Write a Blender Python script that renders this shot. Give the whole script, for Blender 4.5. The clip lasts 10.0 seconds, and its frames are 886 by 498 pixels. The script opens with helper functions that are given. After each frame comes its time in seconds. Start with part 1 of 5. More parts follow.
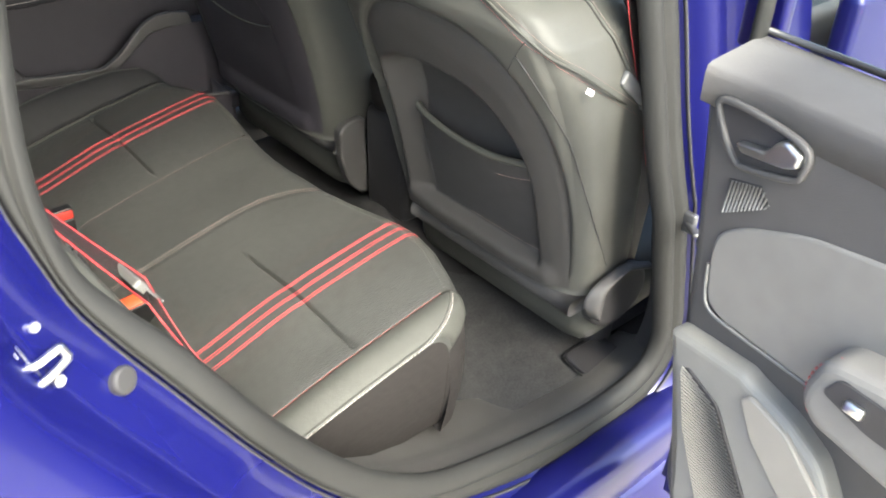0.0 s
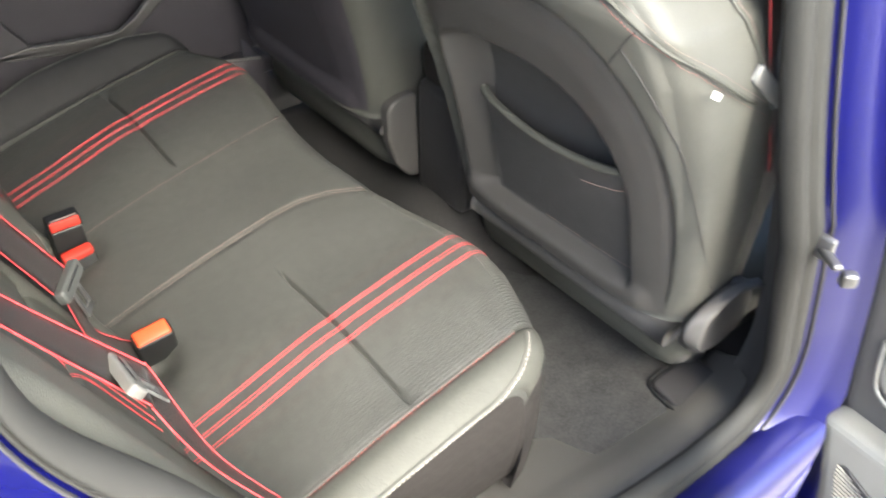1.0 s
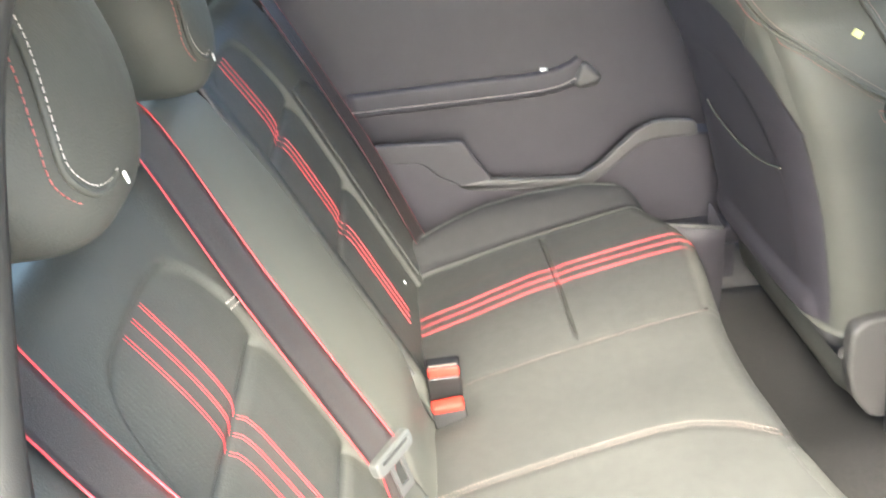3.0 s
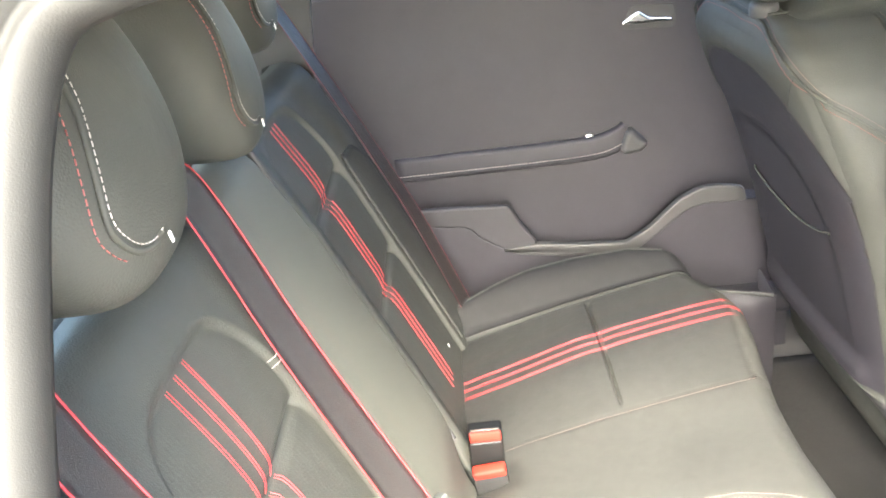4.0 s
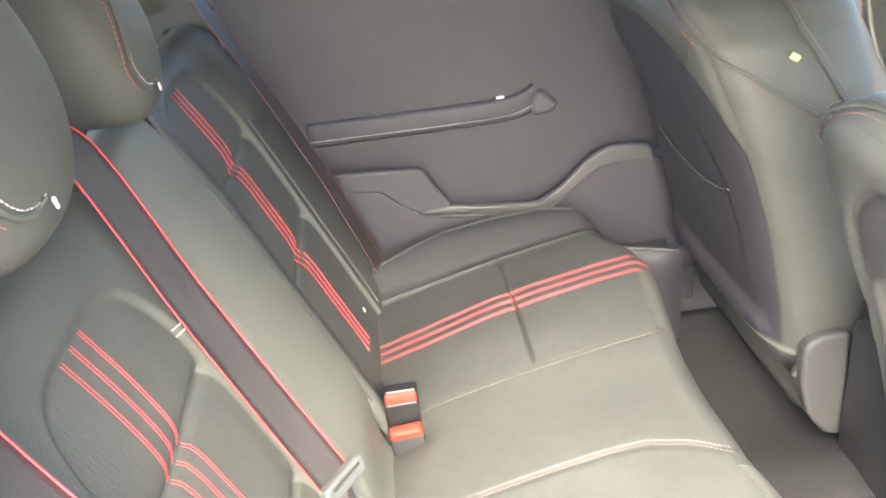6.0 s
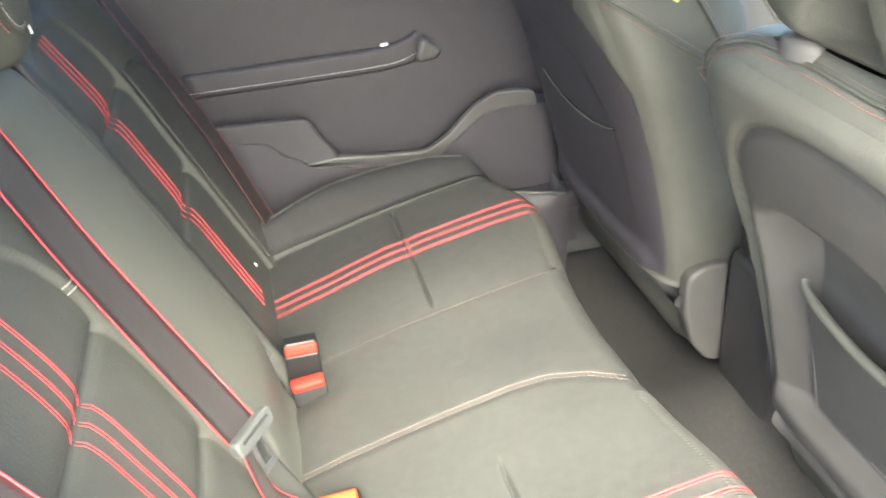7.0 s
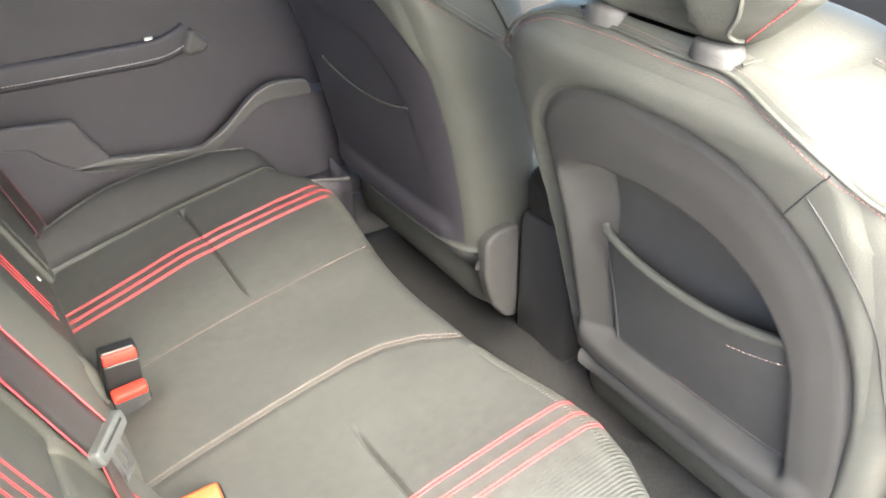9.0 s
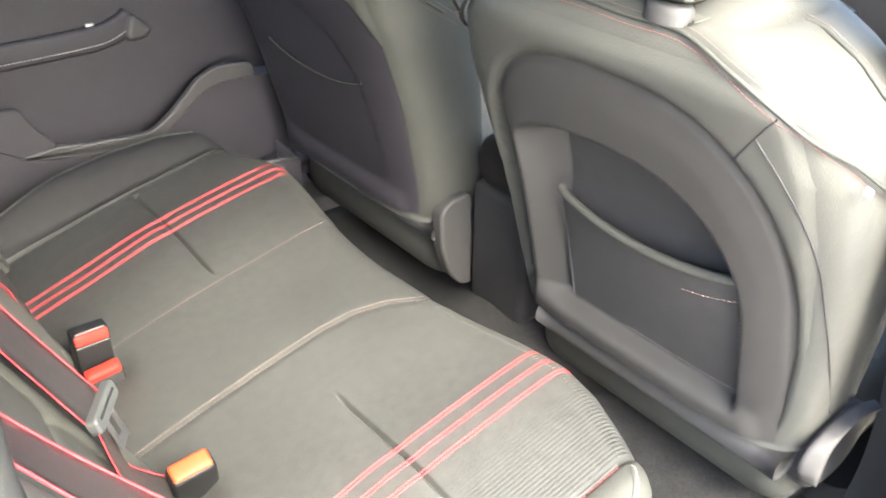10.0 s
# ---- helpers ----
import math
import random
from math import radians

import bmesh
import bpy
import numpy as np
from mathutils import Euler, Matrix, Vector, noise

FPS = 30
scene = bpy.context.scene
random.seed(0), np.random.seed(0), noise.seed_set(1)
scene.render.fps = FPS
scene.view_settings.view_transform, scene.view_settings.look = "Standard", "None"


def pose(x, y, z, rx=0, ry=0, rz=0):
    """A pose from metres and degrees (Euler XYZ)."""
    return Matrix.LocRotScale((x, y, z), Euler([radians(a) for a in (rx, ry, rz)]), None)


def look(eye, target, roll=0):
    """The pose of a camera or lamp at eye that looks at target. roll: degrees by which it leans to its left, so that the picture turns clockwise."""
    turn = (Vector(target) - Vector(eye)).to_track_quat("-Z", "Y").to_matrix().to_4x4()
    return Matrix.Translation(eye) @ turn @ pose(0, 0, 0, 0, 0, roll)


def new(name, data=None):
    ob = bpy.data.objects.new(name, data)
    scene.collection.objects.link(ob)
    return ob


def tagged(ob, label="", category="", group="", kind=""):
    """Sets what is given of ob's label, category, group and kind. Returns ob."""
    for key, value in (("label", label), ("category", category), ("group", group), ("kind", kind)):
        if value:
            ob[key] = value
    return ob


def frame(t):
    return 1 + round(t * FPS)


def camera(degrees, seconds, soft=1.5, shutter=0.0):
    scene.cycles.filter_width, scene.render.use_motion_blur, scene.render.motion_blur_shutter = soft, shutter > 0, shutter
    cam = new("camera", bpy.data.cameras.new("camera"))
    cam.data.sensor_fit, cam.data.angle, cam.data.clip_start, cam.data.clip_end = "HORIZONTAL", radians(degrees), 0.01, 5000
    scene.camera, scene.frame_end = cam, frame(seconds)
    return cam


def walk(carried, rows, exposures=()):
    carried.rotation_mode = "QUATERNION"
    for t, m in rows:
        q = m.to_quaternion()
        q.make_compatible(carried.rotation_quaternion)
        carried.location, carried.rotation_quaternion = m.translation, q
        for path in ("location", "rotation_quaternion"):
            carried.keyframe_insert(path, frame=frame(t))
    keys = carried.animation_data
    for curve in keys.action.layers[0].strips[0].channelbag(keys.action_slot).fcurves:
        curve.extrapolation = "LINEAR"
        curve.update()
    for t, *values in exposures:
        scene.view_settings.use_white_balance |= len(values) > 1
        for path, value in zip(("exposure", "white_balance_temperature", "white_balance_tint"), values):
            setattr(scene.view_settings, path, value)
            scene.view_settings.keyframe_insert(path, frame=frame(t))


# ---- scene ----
cam = camera(54.2, 10.0, soft=1.8, shutter=0.4)
PATH = [
    (0, (-0.577, -1.347, 1.467), (0.529, -0.109, 0.352), 2.0),
    (0.5, (-0.503, -1.195, 1.453), (0.599, -0.025, 0.263), 1.5),
    (1, (-0.426, -1.098, 1.434), (0.551, 0.118, 0.182), 0.5),
    (1.5, (-0.299, -1.022, 1.425), (0.386, 0.357, 0.149), -3.2),
    (2, (-0.251, -0.967, 1.416), (0.199, 0.529, 0.168), -5.2),
    (2.5, (-0.231, -0.931, 1.4), (-0.017, 0.708, 0.275), -5.5),
    (3, (-0.213, -0.920, 1.388), (-0.179, 0.831, 0.423), -6.2),
    (3.2, (-0.210, -0.920, 1.391), (-0.221, 0.859, 0.477), -6.2),
    (4.5, (-0.195, -0.931, 1.386), (-0.266, 0.894, 0.572), -7.1),
    (5, (-0.186, -0.931, 1.388), (-0.227, 0.888, 0.557), -6.9),
    (5.5, (-0.182, -0.932, 1.387), (-0.163, 0.874, 0.528), -6.7),
    (7, (-0.212, -0.931, 1.369), (0.147, 0.752, 0.351), -4.3),
    (7.5, (-0.248, -0.923, 1.367), (0.303, 0.690, 0.321), -3.0),
    (8, (-0.287, -0.916, 1.357), (0.435, 0.622, 0.302), -1.8),
    (8.5, (-0.312, -0.917, 1.360), (0.522, 0.569, 0.312), -0.8),
    (9, (-0.352, -0.923, 1.358), (0.58, 0.516, 0.327), 0.3),
    (9.5, (-0.399, -0.93, 1.359), (0.605, 0.455, 0.324), 0.5),
    (10, (-0.433, -0.94, 1.354), (0.634, 0.387, 0.305), 0.6),
]
EXPO = [(0.0, 3.1, 6300, 1), (0.5, 3.22, 6300, 1), (1.0, 3.4, 6300, 2), (1.5, 3.8, 6300, 2), (2.0, 4.1, 6300, 2), (2.5, 4.5, 6300, 2), (3.2, 5.0, 6400, 2), (4.5, 5.05, 6500, 3), (5.7, 5.0, 6500, 3), (7.0, 4.65, 6400, -1), (8.0, 4.42, 6400, 0), (9.0, 4.43, 6350, 3), (10.0, 4.3, 6300, 4)]
walk(cam, [(t, look(eye, target, roll)) for t, eye, target, roll in PATH], exposures=EXPO)

# ---- light ----
world = bpy.data.worlds.new("sky")
scene.world = world
world.use_nodes = True
_nt = world.node_tree
_bg = _nt.nodes["Background"]
_sky = _nt.nodes.new("ShaderNodeTexSky")
_sky.sky_type = "NISHITA"
_sky.sun_disc = False
SUN_UP, SUN_TURN = 42.0, 185.0
_sky.sun_elevation, _sky.sun_rotation = radians(SUN_UP), radians(SUN_TURN)
_sky.dust_density = 5.0
_sky.air_density = 0.7
_nt.links.new(_sky.outputs[0], _bg.inputs[0])
_bg.inputs[1].default_value = 0.15
sun = new("sun", bpy.data.lights.new("sun", "SUN"))
sun.data.energy, sun.data.angle, sun.data.color = 0.78, radians(45.0), (1.0, 0.95, 0.86)
_d = Vector((math.sin(radians(SUN_TURN)) * math.cos(radians(SUN_UP)), math.cos(radians(SUN_TURN)) * math.cos(radians(SUN_UP)), math.sin(radians(SUN_UP))))
sun.matrix_world = look(_d * 20, (0, 0, 0))


# ---- materials ----
def node_mat(name, color, rough=0.5, metal=0.0, coat=0.0, var=0.15, scale=30.0, bump=0.0, bump_scale=400.0, spec=0.5, wave=0.0, wave_scale=0.0, axis="Y", stain=0.0, soft=0.0, soft_scale=22.0):
    m = bpy.data.materials.new(name)
    m.use_nodes = True
    nt = m.node_tree
    b = nt.nodes["Principled BSDF"]
    tc = nt.nodes.new("ShaderNodeTexCoord")
    n1 = nt.nodes.new("ShaderNodeTexNoise")
    n1.inputs["Scale"].default_value = scale
    n1.inputs["Detail"].default_value = 5
    nt.links.new(tc.outputs["Object"], n1.inputs["Vector"])
    n2 = nt.nodes.new("ShaderNodeTexNoise")
    n2.inputs["Scale"].default_value = scale * 0.13
    n2.inputs["Detail"].default_value = 3
    nt.links.new(tc.outputs["Object"], n2.inputs["Vector"])
    add = nt.nodes.new("ShaderNodeMath")
    add.operation = "ADD"
    nt.links.new(n1.outputs["Fac"], add.inputs[0])
    nt.links.new(n2.outputs["Fac"], add.inputs[1])
    mp = nt.nodes.new("ShaderNodeMapRange")
    mp.inputs["From Min"].default_value, mp.inputs["From Max"].default_value = 0.6, 1.4
    mp.inputs["To Min"].default_value, mp.inputs["To Max"].default_value = 1 - var, 1 + var
    nt.links.new(add.outputs[0], mp.inputs["Value"])
    mx = nt.nodes.new("ShaderNodeVectorMath")
    mx.operation = "SCALE"
    mx.inputs[0].default_value = color
    nt.links.new(mp.outputs[0], mx.inputs["Scale"])
    nt.links.new(mx.outputs[0], b.inputs["Base Color"])
    rg = nt.nodes.new("ShaderNodeMapRange")
    rg.inputs["From Min"].default_value, rg.inputs["From Max"].default_value = 0.3, 0.7
    rg.inputs["To Min"].default_value, rg.inputs["To Max"].default_value = max(0.02, rough - 0.06), min(1, rough + 0.06)
    nt.links.new(n2.outputs["Fac"], rg.inputs["Value"])
    nt.links.new(rg.outputs[0], b.inputs["Roughness"])
    b.inputs["Metallic"].default_value = metal
    b.inputs["Coat Weight"].default_value = coat
    b.inputs["Coat Roughness"].default_value = 0.05
    b.inputs["Specular IOR Level"].default_value = spec
    last = None
    if bump:
        n3 = nt.nodes.new("ShaderNodeTexVoronoi" if bump_scale < 900 and wave == 0 and metal == 0 and stain == 0 else "ShaderNodeTexNoise")
        n3.inputs["Scale"].default_value = bump_scale
        nt.links.new(tc.outputs["Object"], n3.inputs["Vector"])
        bp = nt.nodes.new("ShaderNodeBump")
        bp.inputs["Strength"].default_value = bump
        bp.inputs["Distance"].default_value = 0.001
        nt.links.new(n3.outputs[0], bp.inputs["Height"])
        last = bp
    if soft:
        n4 = nt.nodes.new("ShaderNodeTexNoise")
        n4.inputs["Scale"].default_value = soft_scale
        n4.inputs["Detail"].default_value = 2
        nt.links.new(tc.outputs["Object"], n4.inputs["Vector"])
        bp = nt.nodes.new("ShaderNodeBump")
        bp.inputs["Strength"].default_value = soft
        bp.inputs["Distance"].default_value = 0.01
        nt.links.new(n4.outputs[0], bp.inputs["Height"])
        if last:
            nt.links.new(last.outputs[0], bp.inputs["Normal"])
        last = bp
    if wave:
        w = nt.nodes.new("ShaderNodeTexWave")
        w.bands_direction = axis
        w.inputs["Scale"].default_value = wave_scale
        w.inputs["Distortion"].default_value = 0.0
        nt.links.new(tc.outputs["Object"], w.inputs["Vector"])
        bp = nt.nodes.new("ShaderNodeBump")
        bp.inputs["Strength"].default_value = wave
        bp.inputs["Distance"].default_value = 0.001
        nt.links.new(w.outputs["Fac"], bp.inputs["Height"])
        if last:
            nt.links.new(last.outputs[0], bp.inputs["Normal"])
        last = bp
    if last:
        nt.links.new(last.outputs[0], b.inputs["Normal"])
    return m


# centre section leather: light from the front put in as a paler base
LIT_LEATHER = node_mat("lit_panel_leather", (0.088, 0.0875, 0.074), 0.6, spec=0.15, var=0.08, scale=10, bump=0.12, bump_scale=450, soft=0.1, soft_scale=14)
LEATHER = node_mat("black_leather", (0.05, 0.0505, 0.044), 0.58, spec=0.26, var=0.12, scale=18, bump=0.25, bump_scale=520, soft=0.14)
LEATHER_SOFT = node_mat("soft_leather", (0.062, 0.062, 0.055), 0.52, spec=0.32, var=0.12, scale=14, bump=0.2, bump_scale=450, soft=0.14)
PINK = node_mat("faded_thread", (0.175, 0.12, 0.105), 0.65, var=0.2, scale=200)
BOLSTER = node_mat("dark_matt_bolster", (0.024, 0.0235, 0.0235), 0.8, spec=0.2, var=0.15, scale=40, bump=0.3, bump_scale=900)
BORDER = node_mat("border_leather", (0.017, 0.0152, 0.0145), 0.65, spec=0.2, var=0.12, scale=14, bump=0.2, bump_scale=450, soft=0.35)
FABRIC = node_mat("ribbed_cloth", (0.036, 0.0363, 0.033), 0.58, spec=0.4, var=0.2, scale=60, bump=0.4, bump_scale=1100, soft=0.12)
PLASTIC = node_mat("grained_plastic", (0.056, 0.054, 0.053), 0.55, spec=0.35, var=0.1, scale=25, bump=0.3, bump_scale=700)
PLASTIC_DARK = node_mat("dark_plastic", (0.025, 0.024, 0.025), 0.5, var=0.1, scale=25, bump=0.25, bump_scale=700)
PLASTIC_GREY = node_mat("grey_plastic", (0.13, 0.13, 0.125), 0.45, var=0.1, scale=25, bump=0.2, bump_scale=700)
SHELL = node_mat("seat_shell_plastic", (0.045, 0.043, 0.041), 0.55, spec=0.3, var=0.12, scale=25, bump=0.3, bump_scale=700)
BACK_CLOTH = node_mat("dark_backing_cloth", (0.044, 0.043, 0.043), 0.6, spec=0.3, var=0.15, scale=40, bump=0.3, bump_scale=800)
RIB = node_mat("pale_rib_cord", (0.07, 0.069, 0.062), 0.45, spec=0.5, var=0.25, scale=80)
ROSE = node_mat("rose_thread", (0.36, 0.10, 0.09), 0.65, var=0.2, scale=200)
# far-side plastic: the dim purplish shade across the cabin is put into its colour
FAR_SHADE_PLASTIC = node_mat("far_shade_plastic", (0.0275, 0.0252, 0.030), 0.55, spec=0.35, var=0.1, scale=25, bump=0.3, bump_scale=700)
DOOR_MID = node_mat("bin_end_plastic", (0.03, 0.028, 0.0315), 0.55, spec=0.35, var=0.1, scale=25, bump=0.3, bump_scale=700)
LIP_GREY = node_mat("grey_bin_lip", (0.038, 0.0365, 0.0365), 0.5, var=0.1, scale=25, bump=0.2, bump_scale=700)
TRIM_MID = node_mat("mid_grey_trim", (0.065, 0.062, 0.057), 0.5, var=0.1, scale=25, bump=0.2, bump_scale=700)
GLOSS_BLACK = node_mat("gloss_black", (0.02, 0.02, 0.02), 0.18, var=0.05)
RUBBER = node_mat("rubber_seal", (0.018, 0.018, 0.017), 0.65, spec=0.25, var=0.12, scale=20, bump=0.15, bump_scale=900)
CARPET = node_mat("carpet", (0.0175, 0.0162, 0.0155), 0.95, var=0.4, scale=160, bump=1.0, bump_scale=1000)
MAT_RUG = node_mat("floor_mat", (0.026, 0.025, 0.024), 0.9, var=0.8, scale=240, bump=1.0, bump_scale=1400)
SHADED_RED = node_mat("shaded_red_thread", (0.11, 0.02, 0.024), 0.65, var=0.15, scale=200)
RED = node_mat("red_thread", (0.37, 0.03, 0.036), 0.6, var=0.12, scale=200)
REDBTN = node_mat("red_button", (0.3, 0.022, 0.014), 0.6, spec=0.2, var=0.05)
PALE_TONGUE = node_mat("pale_tongue_plastic", (0.085, 0.083, 0.077), 0.45, var=0.1)
TONGUE = node_mat("grey_tongue_plastic", (0.046, 0.048, 0.046), 0.5, var=0.1)
BUCKLE_BLACK = node_mat("black_buckle_plastic", (0.008, 0.008, 0.008), 0.5, spec=0.25, var=0.1)
SLOT = node_mat("pale_slot_plastic", (0.1, 0.075, 0.065), 0.5, var=0.05)
ORANGEBTN = node_mat("orange_button", (0.36, 0.045, 0.012), 0.5, spec=0.25, var=0.08)
WHITE = node_mat("white_thread", (0.5, 0.45, 0.42), 0.6, var=0.1, scale=200)
LABEL = node_mat("white_label", (0.75, 0.75, 0.72), 0.6, var=0.05)
YELLOW = node_mat("yellow_label", (0.5, 0.5, 0.2), 0.6, var=0.05)
WEB = node_mat("belt_webbing", (0.020, 0.0175, 0.0165), 0.42, spec=0.5, var=0.12, scale=90, bump=0.6, bump_scale=1200)
DARK_STEEL = node_mat("dark_steel", (0.15, 0.15, 0.15), 0.4, metal=0.8, var=0.2, scale=60)
CHROME = node_mat("chrome", (0.8, 0.8, 0.8), 0.12, metal=1.0, var=0.03)
STEEL = node_mat("zinc_steel", (0.62, 0.62, 0.6), 0.32, metal=1.0, var=0.1)
BLUE = node_mat("blue_paint", (0.0045, 0.005, 0.08), 0.3, metal=0.3, coat=0.3, var=0.06, scale=8)
HEADLINER = node_mat("headliner", (0.55, 0.54, 0.5), 0.95, var=0.1, scale=200, bump=0.3, bump_scale=1200)
GROUND = node_mat("ground_concrete", (0.42, 0.39, 0.33), 0.9, var=0.35, scale=9, bump=0.8, bump_scale=120, stain=1)
INSERT = node_mat("grey_insert_cloth", (0.145, 0.14, 0.13), 0.6, spec=0.3, var=0.1, scale=30, bump=0.25, bump_scale=800)
LOWER_TRIM = node_mat("pale_lower_trim", (0.15, 0.148, 0.135), 0.5, var=0.1, scale=25, bump=0.25, bump_scale=700)
DOOR_SOFT = node_mat("grey_door_skin", (0.2, 0.188, 0.165), 0.5, var=0.08, scale=20, bump=0.2, bump_scale=600)


def glass_mat(name, tint):
    m = bpy.data.materials.new(name)
    m.use_nodes = True
    nt = m.node_tree
    b = nt.nodes["Principled BSDF"]
    nt.nodes.remove(b)
    out = nt.nodes["Material Output"]
    tr = nt.nodes.new("ShaderNodeBsdfTransparent")
    tr.inputs[0].default_value = (*tint, 1)
    gl = nt.nodes.new("ShaderNodeBsdfGlossy")
    gl.inputs["Roughness"].default_value = 0.03
    mix = nt.nodes.new("ShaderNodeMixShader")
    fr = nt.nodes.new("ShaderNodeFresnel")
    fr.inputs[0].default_value = 1.5
    nt.links.new(fr.outputs[0], mix.inputs[0])
    nt.links.new(tr.outputs[0], mix.inputs[1])
    nt.links.new(gl.outputs[0], mix.inputs[2])
    nt.links.new(mix.outputs[0], out.inputs[0])
    return m


GLASS = glass_mat("window_glass", (0.75, 0.8, 0.78))
GLASS_DARK = glass_mat("privacy_glass", (0.5, 0.52, 0.52))


# ---- mesh helpers ----
def part(name, verts, faces, mat, parent=None, label="", smooth=True):
    me = bpy.data.meshes.new(name)
    me.from_pydata([tuple(map(float, v)) for v in verts], [], [tuple(map(int, f)) for f in faces])
    me.materials.append(mat)
    if smooth:
        me.shade_smooth()
    me.update()
    ob = new(name, me)
    if parent:
        ob.parent = parent
    if label:
        ob["label"] = label
    return ob


def from_bm(name, bm, mat, parent=None, label="", smooth=False):
    me = bpy.data.meshes.new(name)
    bmesh.ops.recalc_face_normals(bm, faces=bm.faces)
    bm.to_mesh(me)
    bm.free()
    me.materials.append(mat)
    if smooth:
        me.shade_smooth()
    ob = new(name, me)
    if parent:
        ob.parent = parent
    if label:
        ob["label"] = label
    return ob


def empty(name):
    ob = new(name, None)
    ob.empty_display_size = 0.05
    return ob


def thing(ob, label, category, group="", kind=""):
    return tagged(ob, label, category, group, kind)


def grid_faces(nu, nv, cu=False, cv=False, base=0, flip=False):
    f = []
    for i in range(nu if cu else nu - 1):
        for j in range(nv if cv else nv - 1):
            a, b = i * nv + j, ((i + 1) % nu) * nv + j
            c, d = ((i + 1) % nu) * nv + (j + 1) % nv, i * nv + (j + 1) % nv
            q = (base + a, base + b, base + c, base + d)
            f.append(q[::-1] if flip else q)
    return f


def surf(name, P, mat, parent=None, label="", thick=0.0, cu=False, cv=False, flip=False):
    """A sheet over an nu x nv grid of places; with thick it becomes a closed slab of that thickness."""
    P = np.asarray(P, float)
    nu, nv = P.shape[:2]
    if not thick:
        return part(name, P.reshape(-1, 3), grid_faces(nu, nv, cu, cv, 0, flip), mat, parent, label)
    du, dv = np.gradient(P, axis=0), np.gradient(P, axis=1)
    N = np.cross(du, dv)
    N /= np.linalg.norm(N, axis=-1, keepdims=True) + 1e-12
    if flip:
        N = -N
    Q = P - N * thick
    V = np.concatenate([P.reshape(-1, 3), Q.reshape(-1, 3)])
    F = grid_faces(nu, nv, cu, cv, 0, flip) + grid_faces(nu, nv, cu, cv, nu * nv, not flip)
    m = nu * nv
    if not cu:
        for j in range(nv if cv else nv - 1):
            k = (j + 1) % nv
            for i in (0, nu - 1):
                F.append((i * nv + j, i * nv + k, m + i * nv + k, m + i * nv + j))
    if not cv:
        for i in range(nu if cu else nu - 1):
            k = (i + 1) % nu
            for j in (0, nv - 1):
                F.append((i * nv + j, k * nv + j, m + k * nv + j, m + i * nv + j))
    ob = part(name, V, F, mat, parent, label)
    return ob


def smooth_path(pts, n=8, closed=False):
    """Catmull-Rom through the points."""
    p = np.asarray(pts, float)
    k = len(p)
    out = []
    for i in range(k if closed else k - 1):
        a, b, c, d = (p[(i + o) % k] if closed else p[min(max(i + o, 0), k - 1)] for o in (-1, 0, 1, 2))
        for s in range(n):
            t = s / n
            out.append(0.5 * (2 * b + (c - a) * t + (2 * a - 5 * b + 4 * c - d) * t * t + (3 * b - a - 3 * c + d) * t**3))
    if not closed:
        out.append(p[-1])
    return np.array(out)


def sweep_rings(path, prof, hint, closed=False):
    """Rings of prof (a along the side way, b along the hint) swept along the path. hint: one way, or one per point."""
    path = np.asarray(path, float)
    n = len(path)
    if closed:
        tan = np.roll(path, -1, 0) - np.roll(path, 1, 0)
    else:
        tan = np.gradient(path, axis=0)
    tan /= np.linalg.norm(tan, axis=1, keepdims=True) + 1e-12
    H = np.broadcast_to(np.asarray(hint, float), (n, 3))
    side = np.cross(tan, H)
    side /= np.linalg.norm(side, axis=1, keepdims=True) + 1e-12
    up = np.cross(side, tan)
    prof = np.asarray(prof, float)
    return path[:, None] + side[:, None] * prof[None, :, :1] + up[:, None] * prof[None, :, 1:]


def sweep(name, path, prof, hint, mat, parent=None, label="", closed=False):
    R = sweep_rings(path, prof, hint, closed)
    nu, nv = R.shape[:2]
    F = grid_faces(nu, nv, closed, True)
    if not closed:
        F += [tuple(range(nv))[::-1], tuple((nu - 1) * nv + j for j in range(nv))]
    return part(name, R.reshape(-1, 3), F, mat, parent, label)


def circle(r, n=8, rb=None):
    return [(r * math.cos(2 * math.pi * i / n), (rb or r) * math.sin(2 * math.pi * i / n)) for i in range(n)]


def rrect(a, b, r=0.3, n=3):
    """A rounded rectangle, half sizes a and b; r: the corner's share of the smaller half."""
    c = min(a, b) * r
    out = []
    for sx, sy, a0 in ((1, 1, 0), (-1, 1, 90), (-1, -1, 180), (1, -1, 270)):
        for i in range(n + 1):
            t = radians(a0 + 90 * i / n)
            out.append((sx * (a - c) + c * math.cos(t), sy * (b - c) + c * math.sin(t)))
    return out


def tube(name, path, r, mat, parent=None, label="", n=8, closed=False, hint=(0.3, 0.2, 0.93)):
    return sweep(name, path, circle(r, n), hint, mat, parent, label, closed)


def resample(path, step):
    p = np.asarray(path, float)
    d = np.r_[0, np.cumsum(np.linalg.norm(np.diff(p, axis=0), axis=1))]
    s = np.arange(0, d[-1], step)
    return np.stack([np.interp(s, d, p[:, i]) for i in range(3)], -1)


